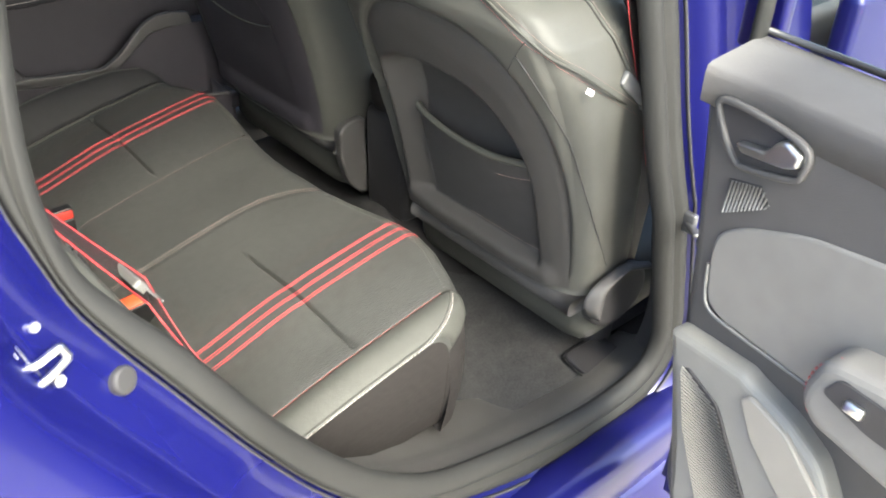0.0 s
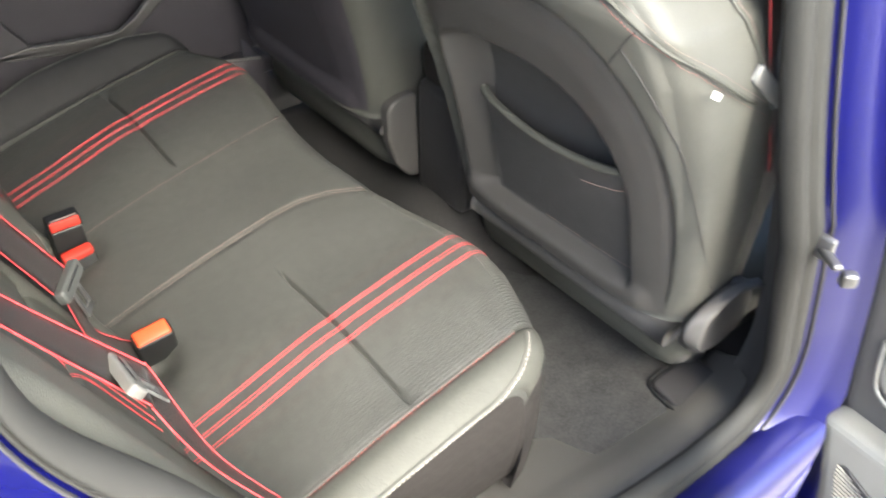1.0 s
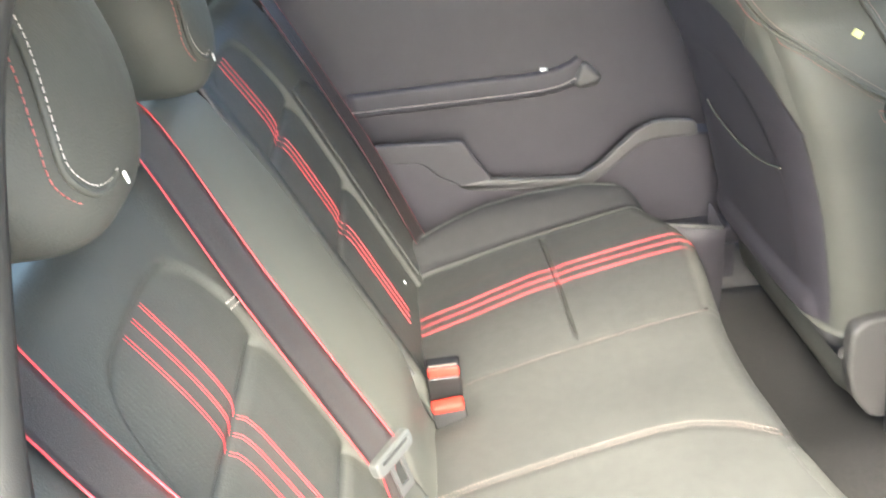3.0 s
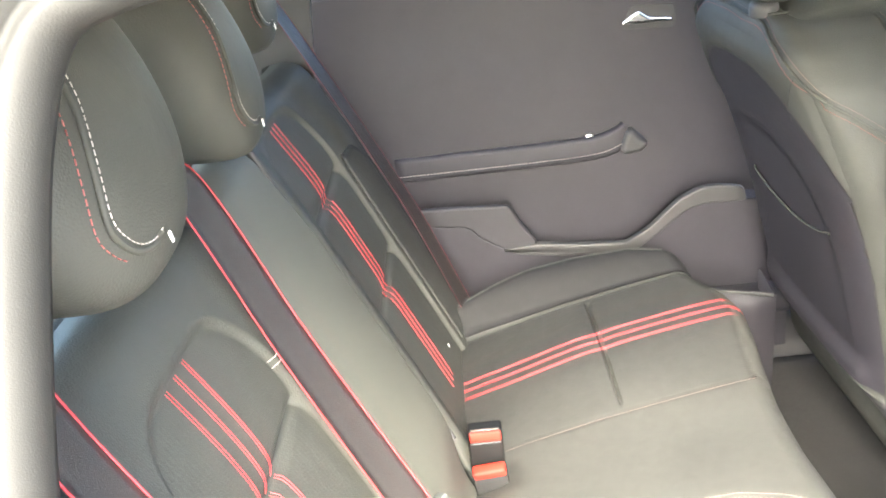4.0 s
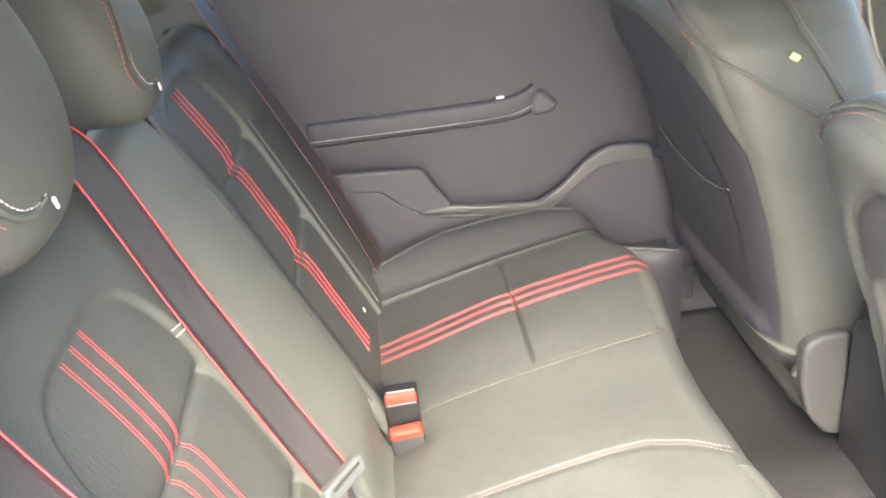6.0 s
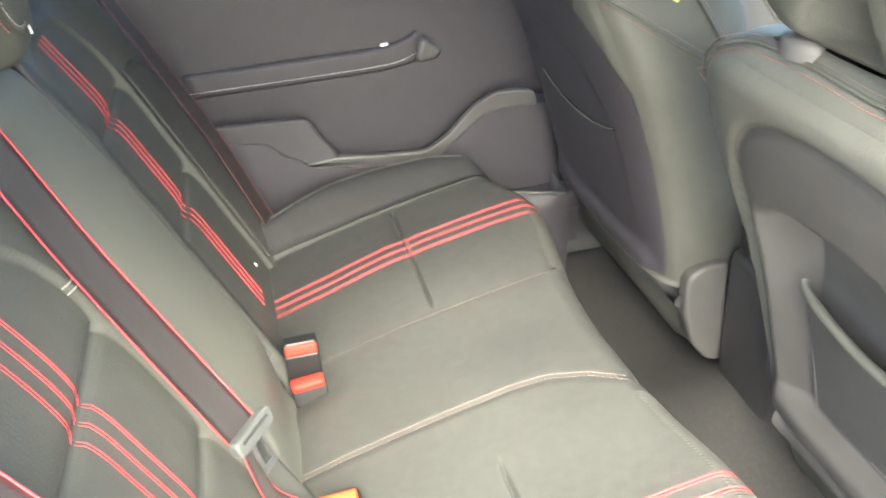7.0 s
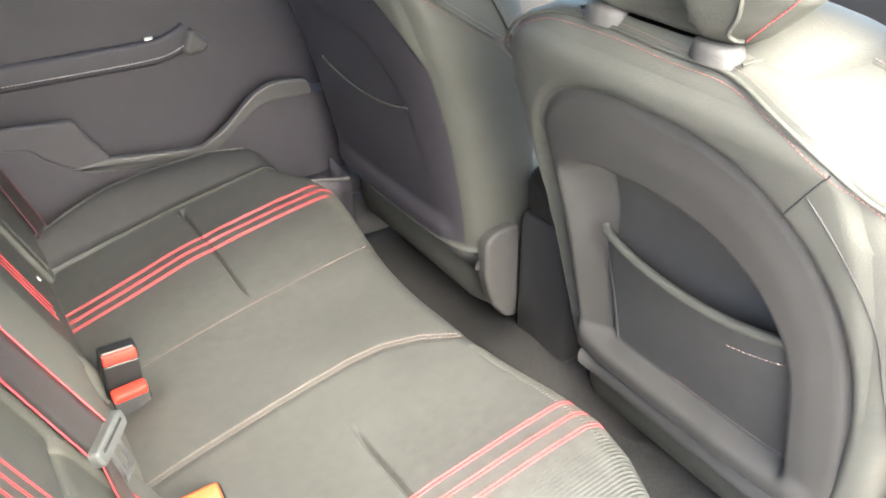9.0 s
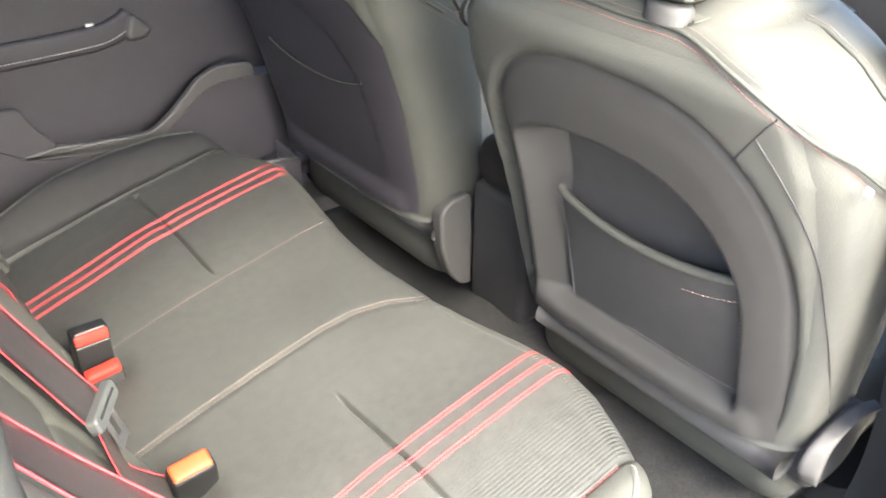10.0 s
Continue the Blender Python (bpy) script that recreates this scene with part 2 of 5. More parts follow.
def stitches(name, path, mat, parent, up, dash=0.005, gap=0.0025, w=0.0007, label=""):
    """A row of thread stitches along the path: short bars in one mesh."""
    p = resample(path, (dash + gap) / 3)
    V, F = [], []
    up = np.asarray(up, float)
    for i in range(0, len(p) - 2, 3):
        a, b = p[i], p[i + 2]
        t = (b - a) / (np.linalg.norm(b - a) + 1e-9)
        s = np.cross(t, up)
        s /= np.linalg.norm(s) + 1e-9
        k = len(V)
        for q in (a, b):
            V += [q + s * w, q + up * w * 1.6, q - s * w, q - up * w]
        F += [(k, k + 1, k + 5, k + 4), (k + 1, k + 2, k + 6, k + 5), (k + 2, k + 3, k + 7, k + 6), (k + 3, k, k + 4, k + 7), (k, k + 3, k + 2, k + 1), (k + 4, k + 5, k + 6, k + 7)]
    return part(name, V, F, mat, parent, label)


def block(name, size, m, mat, parent=None, label="", bevel=0.004, seg=3):
    bm = bmesh.new()
    bmesh.ops.create_cube(bm, size=1.0)
    bmesh.ops.scale(bm, vec=size, verts=bm.verts)
    if bevel:
        bmesh.ops.bevel(bm, geom=list(bm.edges), offset=min(bevel, min(size) * 0.49), segments=seg, profile=0.5, affect="EDGES")
    bmesh.ops.transform(bm, matrix=m, verts=bm.verts)
    return from_bm(name, bm, mat, parent, label, smooth=True)


def plate(name, outline, depth, m, mat, parent=None, label="", bevel=0.004, seg=2):
    """An outline (u, v) in the plane of m, raised by depth along its z, with softened front edges."""
    bm = bmesh.new()
    vs = [bm.verts.new((u, v, 0)) for u, v in outline]
    f = bm.faces.new(vs)
    r = bmesh.ops.extrude_face_region(bm, geom=[f])
    top = [v for v in r["geom"] if isinstance(v, bmesh.types.BMVert)]
    bmesh.ops.translate(bm, vec=(0, 0, depth), verts=top)
    if bevel:
        s = set(top)
        bmesh.ops.bevel(bm, geom=[e for e in bm.edges if e.verts[0] in s and e.verts[1] in s], offset=bevel, segments=seg, profile=0.5, affect="EDGES")
    bmesh.ops.transform(bm, matrix=m, verts=bm.verts)
    return from_bm(name, bm, mat, parent, label)


def rounded(outline, r=0.01, n=4):
    """Rounds a polygon's corners."""
    out = []
    k = len(outline)
    for i in range(k):
        p, a, b = (np.array(outline[j % k], float) for j in (i, i - 1, i + 1))
        da, db = np.linalg.norm(a - p), np.linalg.norm(b - p)
        c = min(r, da * 0.45, db * 0.45)
        s, e = p + (a - p) / da * c, p + (b - p) / db * c
        for q in range(n + 1):
            t = q / n
            out.append(tuple((1 - t) ** 2 * s + 2 * t * (1 - t) * p + t * t * e))
    return out


def bumpf(v, c, w):
    return np.exp(-(((v - c) / w) ** 2))


def sstep(v, a, b):
    t = np.clip((v - a) / (b - a), 0, 1)
    return t * t * (3 - 2 * t)


# ---- ground and distance ----
g = np.linspace(-1, 1, 41)
gx, gy = np.meshgrid(np.sign(g) * np.abs(g) ** 3 * 400, np.sign(g) * np.abs(g) ** 3 * 400, indexing="ij")
ground = surf("ground", np.stack([gx, gy, 0.0 * gx], -1), GROUND)
thing(ground, "pale dusty concrete yard under the car", "ground", kind="structure")

# ---- car body ----
body = empty("car")
thing(body, "bright metallic blue hatchback with its rear door open", "car")


def lean_y(z):
    return -0.70 + np.maximum(0, np.asarray(z, float) - 0.75) * 0.2167


OPENING = [(-0.370, 1.342), (-0.392, 1.29), (-0.411, 1.2), (-0.423, 1.12), (-0.424, 1.05), (-0.405, 0.97), (-0.335, 0.845), (-0.27, 0.735), (-0.2, 0.625), (-0.12, 0.53), (-0.02, 0.465),
           (0.12, 0.42), (0.3, 0.385), (0.44, 0.38), (0.515, 0.405), (0.545, 0.47), (0.525, 0.57), (0.48, 0.75), (0.46, 0.9), (0.45, 1.08), (0.42, 1.25), (0.36, 1.34), (0.2, 1.385), (-0.1, 1.385), (-0.27, 1.37), (-0.338, 1.36)]
ring = smooth_path([(x, 0, z) for x, z in OPENING], 6, True)
ring[:, 1] = lean_y(ring[:, 2])
tan2 = np.roll(ring, -1, 0) - np.roll(ring, 1, 0)
out2 = np.stack([-tan2[:, 2], 0 * tan2[:, 0], tan2[:, 0]], -1)
out2 /= np.linalg.norm(out2, axis=1, keepdims=True)
if ((ring - ring.mean(0)) * out2).sum(1).mean() < 0:
    out2 = -out2
for _ in range(6):
    out2 = (out2 + np.roll(out2, 1, 0) + np.roll(out2, -1, 0)) / 3
seal_prof = [(-0.024, -0.006), (-0.02, 0.006), (-0.012, 0.0125), (-0.004, 0.015), (0.001, 0.0145), (0.004, 0.0075), (0.008, 0.0075), (0.0105, 0.0135), (0.018, 0.0135), (0.0225, 0.011), (0.026, 0.004), (0.025, -0.012), (0.0, -0.014), (-0.022, -0.013)]
seal_hint = np.stack([0 * ring[:, 0], -np.ones(len(ring)), -0.25 * np.ones(len(ring))], -1)
broad = 1 + (0.8 * np.maximum(0, out2[:, 0]) + 1.1 * np.maximum(0, -out2[:, 2])) * sstep(ring[:, 0], -0.1, 0.25) * (1 - sstep(ring[:, 2], 1.15, 1.3))
broad = broad - 0.75 * (1 - sstep(ring[:, 0], -0.14, 0.08)) * (1 - sstep(ring[:, 2], 1.0, 1.15))
pa = np.array([p[0] for p in seal_prof])
pa = np.where(pa[None] > 0, pa[None] * broad[:, None], pa[None])
slim = 1 - 0.3 * (1 - sstep(ring[:, 0], -0.3, -0.15)) + 0.55 * (1 - sstep(ring[:, 2], 0.86, 1.0)) * (1 - sstep(ring[:, 0], -0.12, 0.03))
pa = np.where(pa < 0, pa * slim[:, None], pa)
R = ring[:, None] + out2[:, None] * pa[:, :, None] + np.array([0, -1.0, 0])[None, None] * np.array([p[1] for p in seal_prof])[None, :, None]
seal = part("door_seal", R.reshape(-1, 3), grid_faces(len(ring), len(seal_prof), True, True), RUBBER, body, "matt dark grey rubber door seal")


def ring_at(off, dy):
    q = ring + out2 * (off + (broad[:, None] - 1) * 0.026 * (off > 0.011))
    q[:, 1] = ring[:, 1] + dy
    return q


lips = [ring_at(0.0, 0.02), ring_at(0.012, 0.016), ring_at(0.026, 0.012), ring_at(0.03, -0.02), ring_at(0.075, -0.035), ring_at(0.085, -0.05), ring_at(0.10, -0.085), ring_at(0.115, -0.10), ring_at(0.2, -0.115)]
side = surf("side_panel", np.stack(lips, 0), BLUE, body, "bright metallic blue painted door jamb", cv=True)
tube("jamb_gap", ring_at(0.031, -0.016), 0.004, PLASTIC_DARK, body, "dark gap along the seal", n=6, closed=True, hint=(0, 1, 0))
inner = surf("jamb_trim", np.stack([ring_at(0.0, 0.005), ring_at(0.010, 0.025), ring_at(0.03, 0.05), ring_at(0.055, 0.09)], 0), PLASTIC, body, "dark grey plastic trim inside the opening", cv=True)

# striker loop, bump stop and check strap on the jamb
def jamb_frame(p, n, a):
    n, a = Vector(n).normalized(), Vector(a)
    up = n.cross(a).normalized()
    a = up.cross(n)
    return Matrix(((a[0], up[0], n[0], p[0]), (a[1], up[1], n[1], p[1]), (a[2], up[2], n[2], p[2]), (0, 0, 0, 1)))


jm = jamb_frame((-0.476, -0.697, 0.950), (0.22, -0.93, 0.28), (0.9, 0.2, 0.25)) @ Matrix.Scale(0.85, 4)
striker = plate("striker", rounded([(-0.014, -0.036), (0.012, -0.036), (0.012, 0.036), (-0.014, 0.036)], 0.006), 0.006, jm, STEEL, body, "bright zinc door striker", bevel=0.002)
loop = [(-0.474, -0.699, 0.938), (-0.4655, -0.709, 0.943), (-0.4395, -0.7005, 0.9505), (-0.438, -0.699, 0.953), (-0.4415, -0.698, 0.9625), (-0.444, -0.6985, 0.964), (-0.467, -0.704, 0.960), (-0.476, -0.694, 0.957)]
tube("loop", smooth_path(loop, 4), 0.0042, STEEL, striker, "bright steel loop", n=8)
for v in ((-0.002, -0.027), (-0.002, 0.027), (0.020, -0.027), (-0.024, 0.004)):
    bm = bmesh.new()
    bmesh.ops.create_cone(bm, cap_ends=True, segments=6, radius1=0.008, radius2=0.007, depth=0.008, matrix=jm @ Matrix.Translation((v[0], v[1], 0.009)))
    from_bm("bolt", bm, STEEL, striker, "zinc bolt")
sm = jamb_frame((-0.395, -0.690, 0.893), (0.45, -0.85, 0.3), (0.9, 0.4, 0.0))
bm = bmesh.new()
bmesh.ops.create_cone(bm, cap_ends=True, segments=28, radius1=0.016, radius2=0.0145, depth=0.013, matrix=sm)
bmesh.ops.bevel(bm, geom=[e for e in bm.edges if e.calc_face_angle(0) > 0.8], offset=0.003, segments=2, profile=0.5, affect="EDGES")
from_bm("bump_stop", bm, PLASTIC_DARK, body, "round grey rubber bump stop", smooth=False)
bm = bmesh.new()
bmesh.ops.create_cone(bm, cap_ends=True, segments=10, radius1=0.006, radius2=0.005, depth=0.006, matrix=jamb_frame((-0.454, -0.678, 0.98), (0.24, -0.94, 0.27), (1, 0, 0)))
from_bm("screw", bm, STEEL, body, "small bright screw")
strap = block("check_strap", (0.065, 0.009, 0.015), look((0.50, -0.735, 0.735), (0.40, -0.86, 0.76)) @ pose(0, 0, 0, 0, 90, 0), DARK_STEEL, body, "zinc door check strap", bevel=0.004)
block("strap_bracket", (0.012, 0.026, 0.036), pose(0.512, -0.722, 0.735), DARK_STEEL, strap, "zinc bracket", bevel=0.004)
block("strap_stop", (0.016, 0.02, 0.02), pose(0.462, -0.782, 0.748, 0, 0, 50), DARK_STEEL, strap, "zinc stop block", bevel=0.004)

# ---- shell of the cabin ----
# roof with its headliner
ry = np.linspace(-0.56, 0.56, 17)
rx = np.linspace(-0.95, 1.05, 19)
RX, RY = np.meshgrid(rx, ry, indexing="ij")
RZ = 1.405 + 0.05 * (1 - (RY / 0.56) ** 2) - 0.04 * ((RX + 0.1) / 0.9) ** 2
surf("roof", np.stack([RX, RY, RZ + 0.025], -1), BLUE, body, "blue painted roof", thick=0.012)
surf("headliner", np.stack([RX, RY, RZ], -1), HEADLINER, body, "pale grey cloth headliner", thick=0.008)
# sill, floor pan, carpets
floor_y = np.linspace(-0.605, 0.66, 44)
floor_x = np.linspace(-0.1, 1.5, 50)
FX, FY = np.meshgrid(floor_x, floor_y, indexing="ij")
FZ = 0.335 + 0.11 * np.exp(-(((FY - 0.03) / 0.15) ** 2)) * sstep(FX, 0.1, 0.55)
floor = surf("floor", np.stack([FX, FY, FZ], -1), CARPET, None, thick=0.01)
thing(floor, "dark grey carpeted car floor", "floor", kind="structure")


# sill trim between seal and carpet, with raised lines
sx = np.linspace(-0.16, 0.62, 90)
prof = [(-0.69, -0.02), (-0.66, -0.018), (-0.64, -0.022), (-0.615, -0.03), (-0.59, -0.045), (-0.575, -0.08)]
sz = np.interp(sx, [-0.16, -0.02, 0.12, 0.3, 0.44, 0.62], [0.55, 0.465, 0.42, 0.39, 0.385, 0.40])
shelf = 0.055 * (1 - sstep(sx, 0.22, 0.38))
prof = prof[:-1] + [(-0.572, -0.05), (-0.56, -0.054), (-0.552, -0.09)]
surf("sill_trim", np.array([[(x, y + (s_in if k > 4 else 0.0), z + dz) for k, (y, dz) in enumerate(prof)] for x, z, s_in in zip(sx, sz, shelf)]), TRIM_MID, body, "grey grained plastic sill trim", thick=0.006, flip=True)
trim_y = np.array([p[0] for p in prof])
trim_dz = np.array([p[1] for p in prof])


def trim_top(x, y):
    in_by = np.interp(x, sx, shelf) * (np.arange(len(trim_y)) > 4)
    return float(np.interp(x, sx, sz) + np.interp(y, trim_y + in_by, trim_dz))


# raised ribs, coloured paler than the trim to carry their highlights
for way in ([(0.207, -0.527), (0.227, -0.562), (0.253, -0.594), (0.285, -0.618)], [(0.194, -0.536), (0.216, -0.573), (0.25, -0.607), (0.271, -0.623)], [(0.183, -0.54), (0.207, -0.58), (0.236, -0.612), (0.262, -0.632)]):
    way = smooth_path([(x, y, 0) for x, y in way], 6)
    tube("sill_rib", [(x, y, trim_top(x, y) + 0.0012) for x, y, _ in way], 0.0022, DOOR_SOFT, body)
# B-pillar trim inside, front door inside, far side wall
block("pillar_trim", (0.11, 0.05, 1.0), pose(0.54, -0.585, 0.9, 4, 0, 0), PLASTIC, body, "dark plastic B-pillar trim", bevel=0.015)
block("pillar_trim", (0.11, 0.05, 1.0), pose(0.53, 0.70, 0.9, 0, 0, 0), PLASTIC, body, "dark plastic B-pillar trim", bevel=0.015)
block("front_door_panel", (0.8, 0.06, 0.62), pose(1.12, -0.69, 0.72), PLASTIC, body, "dark front door trim", bevel=0.02)
block("front_door_panel", (0.95, 0.06, 0.62), pose(1.06, 0.76, 0.72), PLASTIC, body, "dark front door trim", bevel=0.02)
block("sill_beam", (2.6, 0.09, 0.13), pose(0.3, -0.745, 0.285), BLUE, body, "blue painted sill", bevel=0.03)
block("sill_step", (2.6, 0.03, 0.03), pose(0.3, -0.772, 0.238), PLASTIC_DARK, body, "black rubber sill strip", bevel=0.01)
block("sill_skirt", (2.6, 0.06, 0.05), pose(0.3, -0.772, 0.205), BLUE, body, "blue painted lower sill", bevel=0.02)
block("inner_sill", (2.6, 0.10, 0.3), pose(0.3, 0.77, 0.26), PLASTIC_DARK, body, "dark inner sill", bevel=0.03)
block("front_fender_side", (0.9, 0.04, 0.75), pose(1.13, -0.80, 0.72), BLUE, body, "blue front door skin", bevel=0.015)
for sgn, yb, yt in ((-1, -0.70, -0.55), (1, 0.77, 0.60)):
    part("front_window", [(0.60, yb, 1.03), (1.50, yb, 1.03), (1.12, yt, 1.40), (0.60, yt, 1.40)], [(0, 1, 2, 3)], GLASS, body, "clear front side window", smooth=False).visible_shadow = False
# dashboard, bulkhead, console
block("dashboard", (0.4, 1.4, 0.35), pose(1.55, 0.0, 0.85), PLASTIC_DARK, body, "black dashboard", bevel=0.06)
block("bulkhead", (0.05, 1.5, 0.7), pose(1.72, 0, 0.5), PLASTIC_DARK, body, bevel=0.01)
part("rear_window", [(-1.12, -0.6, 1.09), (-1.12, 0.62, 1.09), (-0.95, 0.56, 1.41), (-0.95, -0.54, 1.41)], [(0, 1, 2, 3)], GLASS, body, "clear rear window", smooth=False).visible_shadow = False
# rear: tailgate, wheel arches, side trims
block("tailgate", (0.06, 1.3, 0.75), pose(-1.12, 0, 0.72), PLASTIC_DARK, body, "dark tailgate trim", bevel=0.02)
block("boot_floor", (0.7, 1.2, 0.02), pose(-0.80, 0.03, 0.5), PLASTIC_DARK, body, "black boot floor", bevel=0.004)
block("parcel_shelf", (0.60, 1.16, 0.02), pose(-0.85, 0.03, 1.055, 0, 0, 0), PLASTIC_DARK, body, "black parcel shelf", bevel=0.006)
for sgn, y0, y1 in ((-1, -0.60, -0.52), (1, 0.68, 0.56)):
    o = [(-1.1, 0.4), (-0.22, 0.4), (-0.30, 0.62), (-0.43, 0.86), (-0.455, 1.05), (-0.43, 1.22), (-0.36, 1.40), (-0.95, 1.42), (-1.1, 1.0)]
    P = np.array([[(x, (y0 if z < 0.95 else y0 + (y1 - y0) * (z - 0.95) / 0.45) + (0.02 if k else 0.0) * sgn, z) for x, z in o] for k in (0, 1)])
    V = P.reshape(-1, 3)
    n = len(o)
    F = [tuple(range(n)), tuple(range(n, 2 * n))[::-1]] + [(i, n + i, n + (i + 1) % n, (i + 1) % n) for i in range(n)]
    part("rear_side_trim", V, F, PLASTIC, body, "dark grey plastic rear side trim", smooth=False)
# outer quarter behind the opening, closes the side
part("quarter_skin", [(-0.62, -0.83, 0.2), (-1.2, -0.80, 0.2), (-1.2, -0.70, 1.1), (-1.1, -0.58, 1.42), (-0.6, -0.62, 1.4), (-0.62, -0.82, 1.0)], [(0, 1, 2, 5), (5, 2, 3, 4)], BLUE, body, "blue rear quarter panel", smooth=False)

# ---- rear bench ----
bench = empty("rear_bench")
thing(bench, "black leather rear bench cushion with red stripes and ribbed inserts", "car seat")
NEAR, FARY = -0.345, 0.352


def fold(y):
    """Distance from the middle; the far bolster is wider than the near one."""
    y = np.asarray(y, float)
    return np.where(y > 0.5, 0.5 + (y - 0.5) * 0.534, np.abs(y))


def front_edge(y):
    a = fold(y)
    return np.interp(a, [0, 0.12, 0.2, 0.28, 0.36, 0.42, 0.48, 0.53, 0.55, 0.565, 0.578], [0.216, 0.219, 0.227, 0.238, 0.246, 0.238, 0.219, 0.199, 0.187, 0.168, 0.13])


def near_seam(x):
    return np.interp(x, [-0.3, 0.05, 0.1, 0.15, 0.2], [-0.066, -0.064, -0.07, -0.093, -0.132])


def far_seam(x):
    return 0.16 + 0.0 * x


def bench_top(x, y):
    z = np.interp(x, [-0.32, -0.26, -0.19, -0.12, -0.05, 0.0, 0.05, 0.1, 0.15, 0.2, 0.26], [0.505, 0.527, 0.55, 0.569, 0.587, 0.5985, 0.6095, 0.62, 0.63, 0.638, 0.644])
    a = fold(y)
    ins = sstep(a, 0.165, 0.215) * (1 - sstep(np.abs(y), 0.495, 0.512))
    z = z - 0.008 * ins * bumpf(x, 0.0, 0.0026) - 0.002 * ins * bumpf(x, 0.0, 0.014)
    z = z - 0.0032 * bumpf(y, near_seam(x), 0.0045) - 0.0018 * bumpf(y, far_seam(x), 0.004)
    z = z - 0.0022 * bumpf(y, -0.515, 0.007) - 0.0015 * bumpf(y, 0.515, 0.005)
    z = z - 0.026 * bumpf(y, -0.180, 0.04) * sstep(-x, 0.165, 0.205) - 0.014 * bumpf(y, 0.115, 0.035) * sstep(-x, 0.15, 0.2)
    z = z + 0.012 * bumpf(a, 0.35, 0.13) * sstep(x, -0.2, 0.0)
    z = z - 0.006 * bumpf(y, 0.05, 0.09)
    yr = np.interp(x, [-0.29, -0.2, -0.1, 0.0, 0.1, 0.17, 0.22], [0.545, 0.565, 0.603, 0.614, 0.602, 0.575, 0.56])
    rise = np.interp(x, [-0.29, -0.2, -0.1, 0.0, 0.1, 0.17, 0.22], [0.055, 0.056, 0.054, 0.043, 0.031, 0.014, 0.0])
    k = np.clip((y - 0.516) / (yr - 0.516), 0, 1)
    z = z + rise * (1 - (1 - k) ** 1.5) - (0.01 + rise) * np.clip((y - yr) / 0.035, 0, 1.6) ** 2
    t = np.clip((a - 0.545) / 0.033, 0, 1)
    return z + 0.004 * bumpf(a, 0.54, 0.015) - 0.014 * t**2.2


def bench_pt(u, y, lift=0.0, ribs=True):
    """u: 0 to 1 along the top, to 2 round the front edge, to 3 down the front."""
    u, y = np.broadcast_arrays(np.asarray(u, float), np.asarray(y, float))
    F = front_edge(y)
    r = 0.038
    xc = F - r
    x0 = -0.29
    xt = x0 + np.clip(u, 0, 1) * (xc - x0)
    zt = bench_top(xt, y)
    th = np.clip(u - 1, 0, 1) * radians(95)
    rr = r + lift
    fx, fz = xc + rr * np.sin(th), zt - r + rr * np.cos(th)
    s = np.clip(u - 2, 0, 1)
    x = np.where(u <= 1, xt, fx + 0.012 * np.sin(math.pi * s) - 0.012 * s)
    z = np.where(u <= 1, zt + lift, fz + (0.40 - fz) * s)
    if ribs:
        a = np.abs(y)
        m = np.where(y < 0, sstep(-y, 0.14, 0.16), sstep(y, 0.165, 0.175)) * (1 - sstep(a, 0.505, 0.512)) * (1 - np.clip(u - 1.9, 0, 1))
        w = 0.0004 * (0.16 + 0.75 * sstep(-y, 0.38, 0.46) * sstep(u, 0.3, 0.6) + 3.2 * sstep(u, 0.97, 1.3)) * np.cos(2 * math.pi * (y + 0.507) / 0.0054) * m
        z = z + w * np.cos(th)
        x = x + w * np.sin(th)
    return np.stack([x, y, z], -1)


ya = np.r_[[-0.578], np.arange(-0.576, -0.512, 0.005), np.arange(-0.512, -0.135, 0.0054 / 4), np.arange(-0.135, 0.165, 0.006), np.arange(0.165, 0.512, 0.0054 / 4), np.arange(0.512, 0.646, 0.006), [0.646]]
ua = np.r_[np.linspace(0, 0.50, 22), np.linspace(0.505, 0.565, 8), np.linspace(0.568, 0.62, 32), np.linspace(0.63, 1, 26), np.linspace(1.06, 2, 16), np.linspace(2.08, 3, 10)]
U, Y = np.meshgrid(ua, ya, indexing="ij")
cush = bench_pt(U, Y)
side_cols = []
for sgn, k in ((-1, 0), (1, -1)):
    c = cush[:, k]
    cols = []
    for s in np.linspace(0.1, 1, 7):
        q = c.copy()
        q[:, 1] = c[:, 1] - sgn * 0.02 * s * s
        q[:, 2] = c[:, 2] + (np.minimum(0.40 + 0.14 * sstep(-c[:, 0], 0.0, 0.25), c[:, 2]) - c[:, 2]) * s
        cols.append(q)
    side_cols.append(np.stack(cols, 1))
full = np.concatenate([side_cols[0][:, ::-1], cush, side_cols[1]], 1)
turn = int(np.argmax(ua > 1.97))
surf("cushion", cush[:turn], FABRIC, bench, "black ribbed cloth and leather cushion")
# dark brown leather skirts, darkened further for the shade below the cushion edge
surf("front_skirt", cush[turn - 1 :], BORDER, bench, "dark leather front skirt")
surf("side_skirt", np.concatenate([side_cols[0][:, ::-1], cush[:, :1]], 1), BORDER, bench, "dark leather side skirt")
surf("side_skirt", np.concatenate([cush[:, -1:], side_cols[1]], 1), BORDER, bench, "dark leather side skirt")


def bench_line(y, u0, u1, lift, n=60):
    return bench_pt(np.linspace(u0, u1, n), y, lift, False)


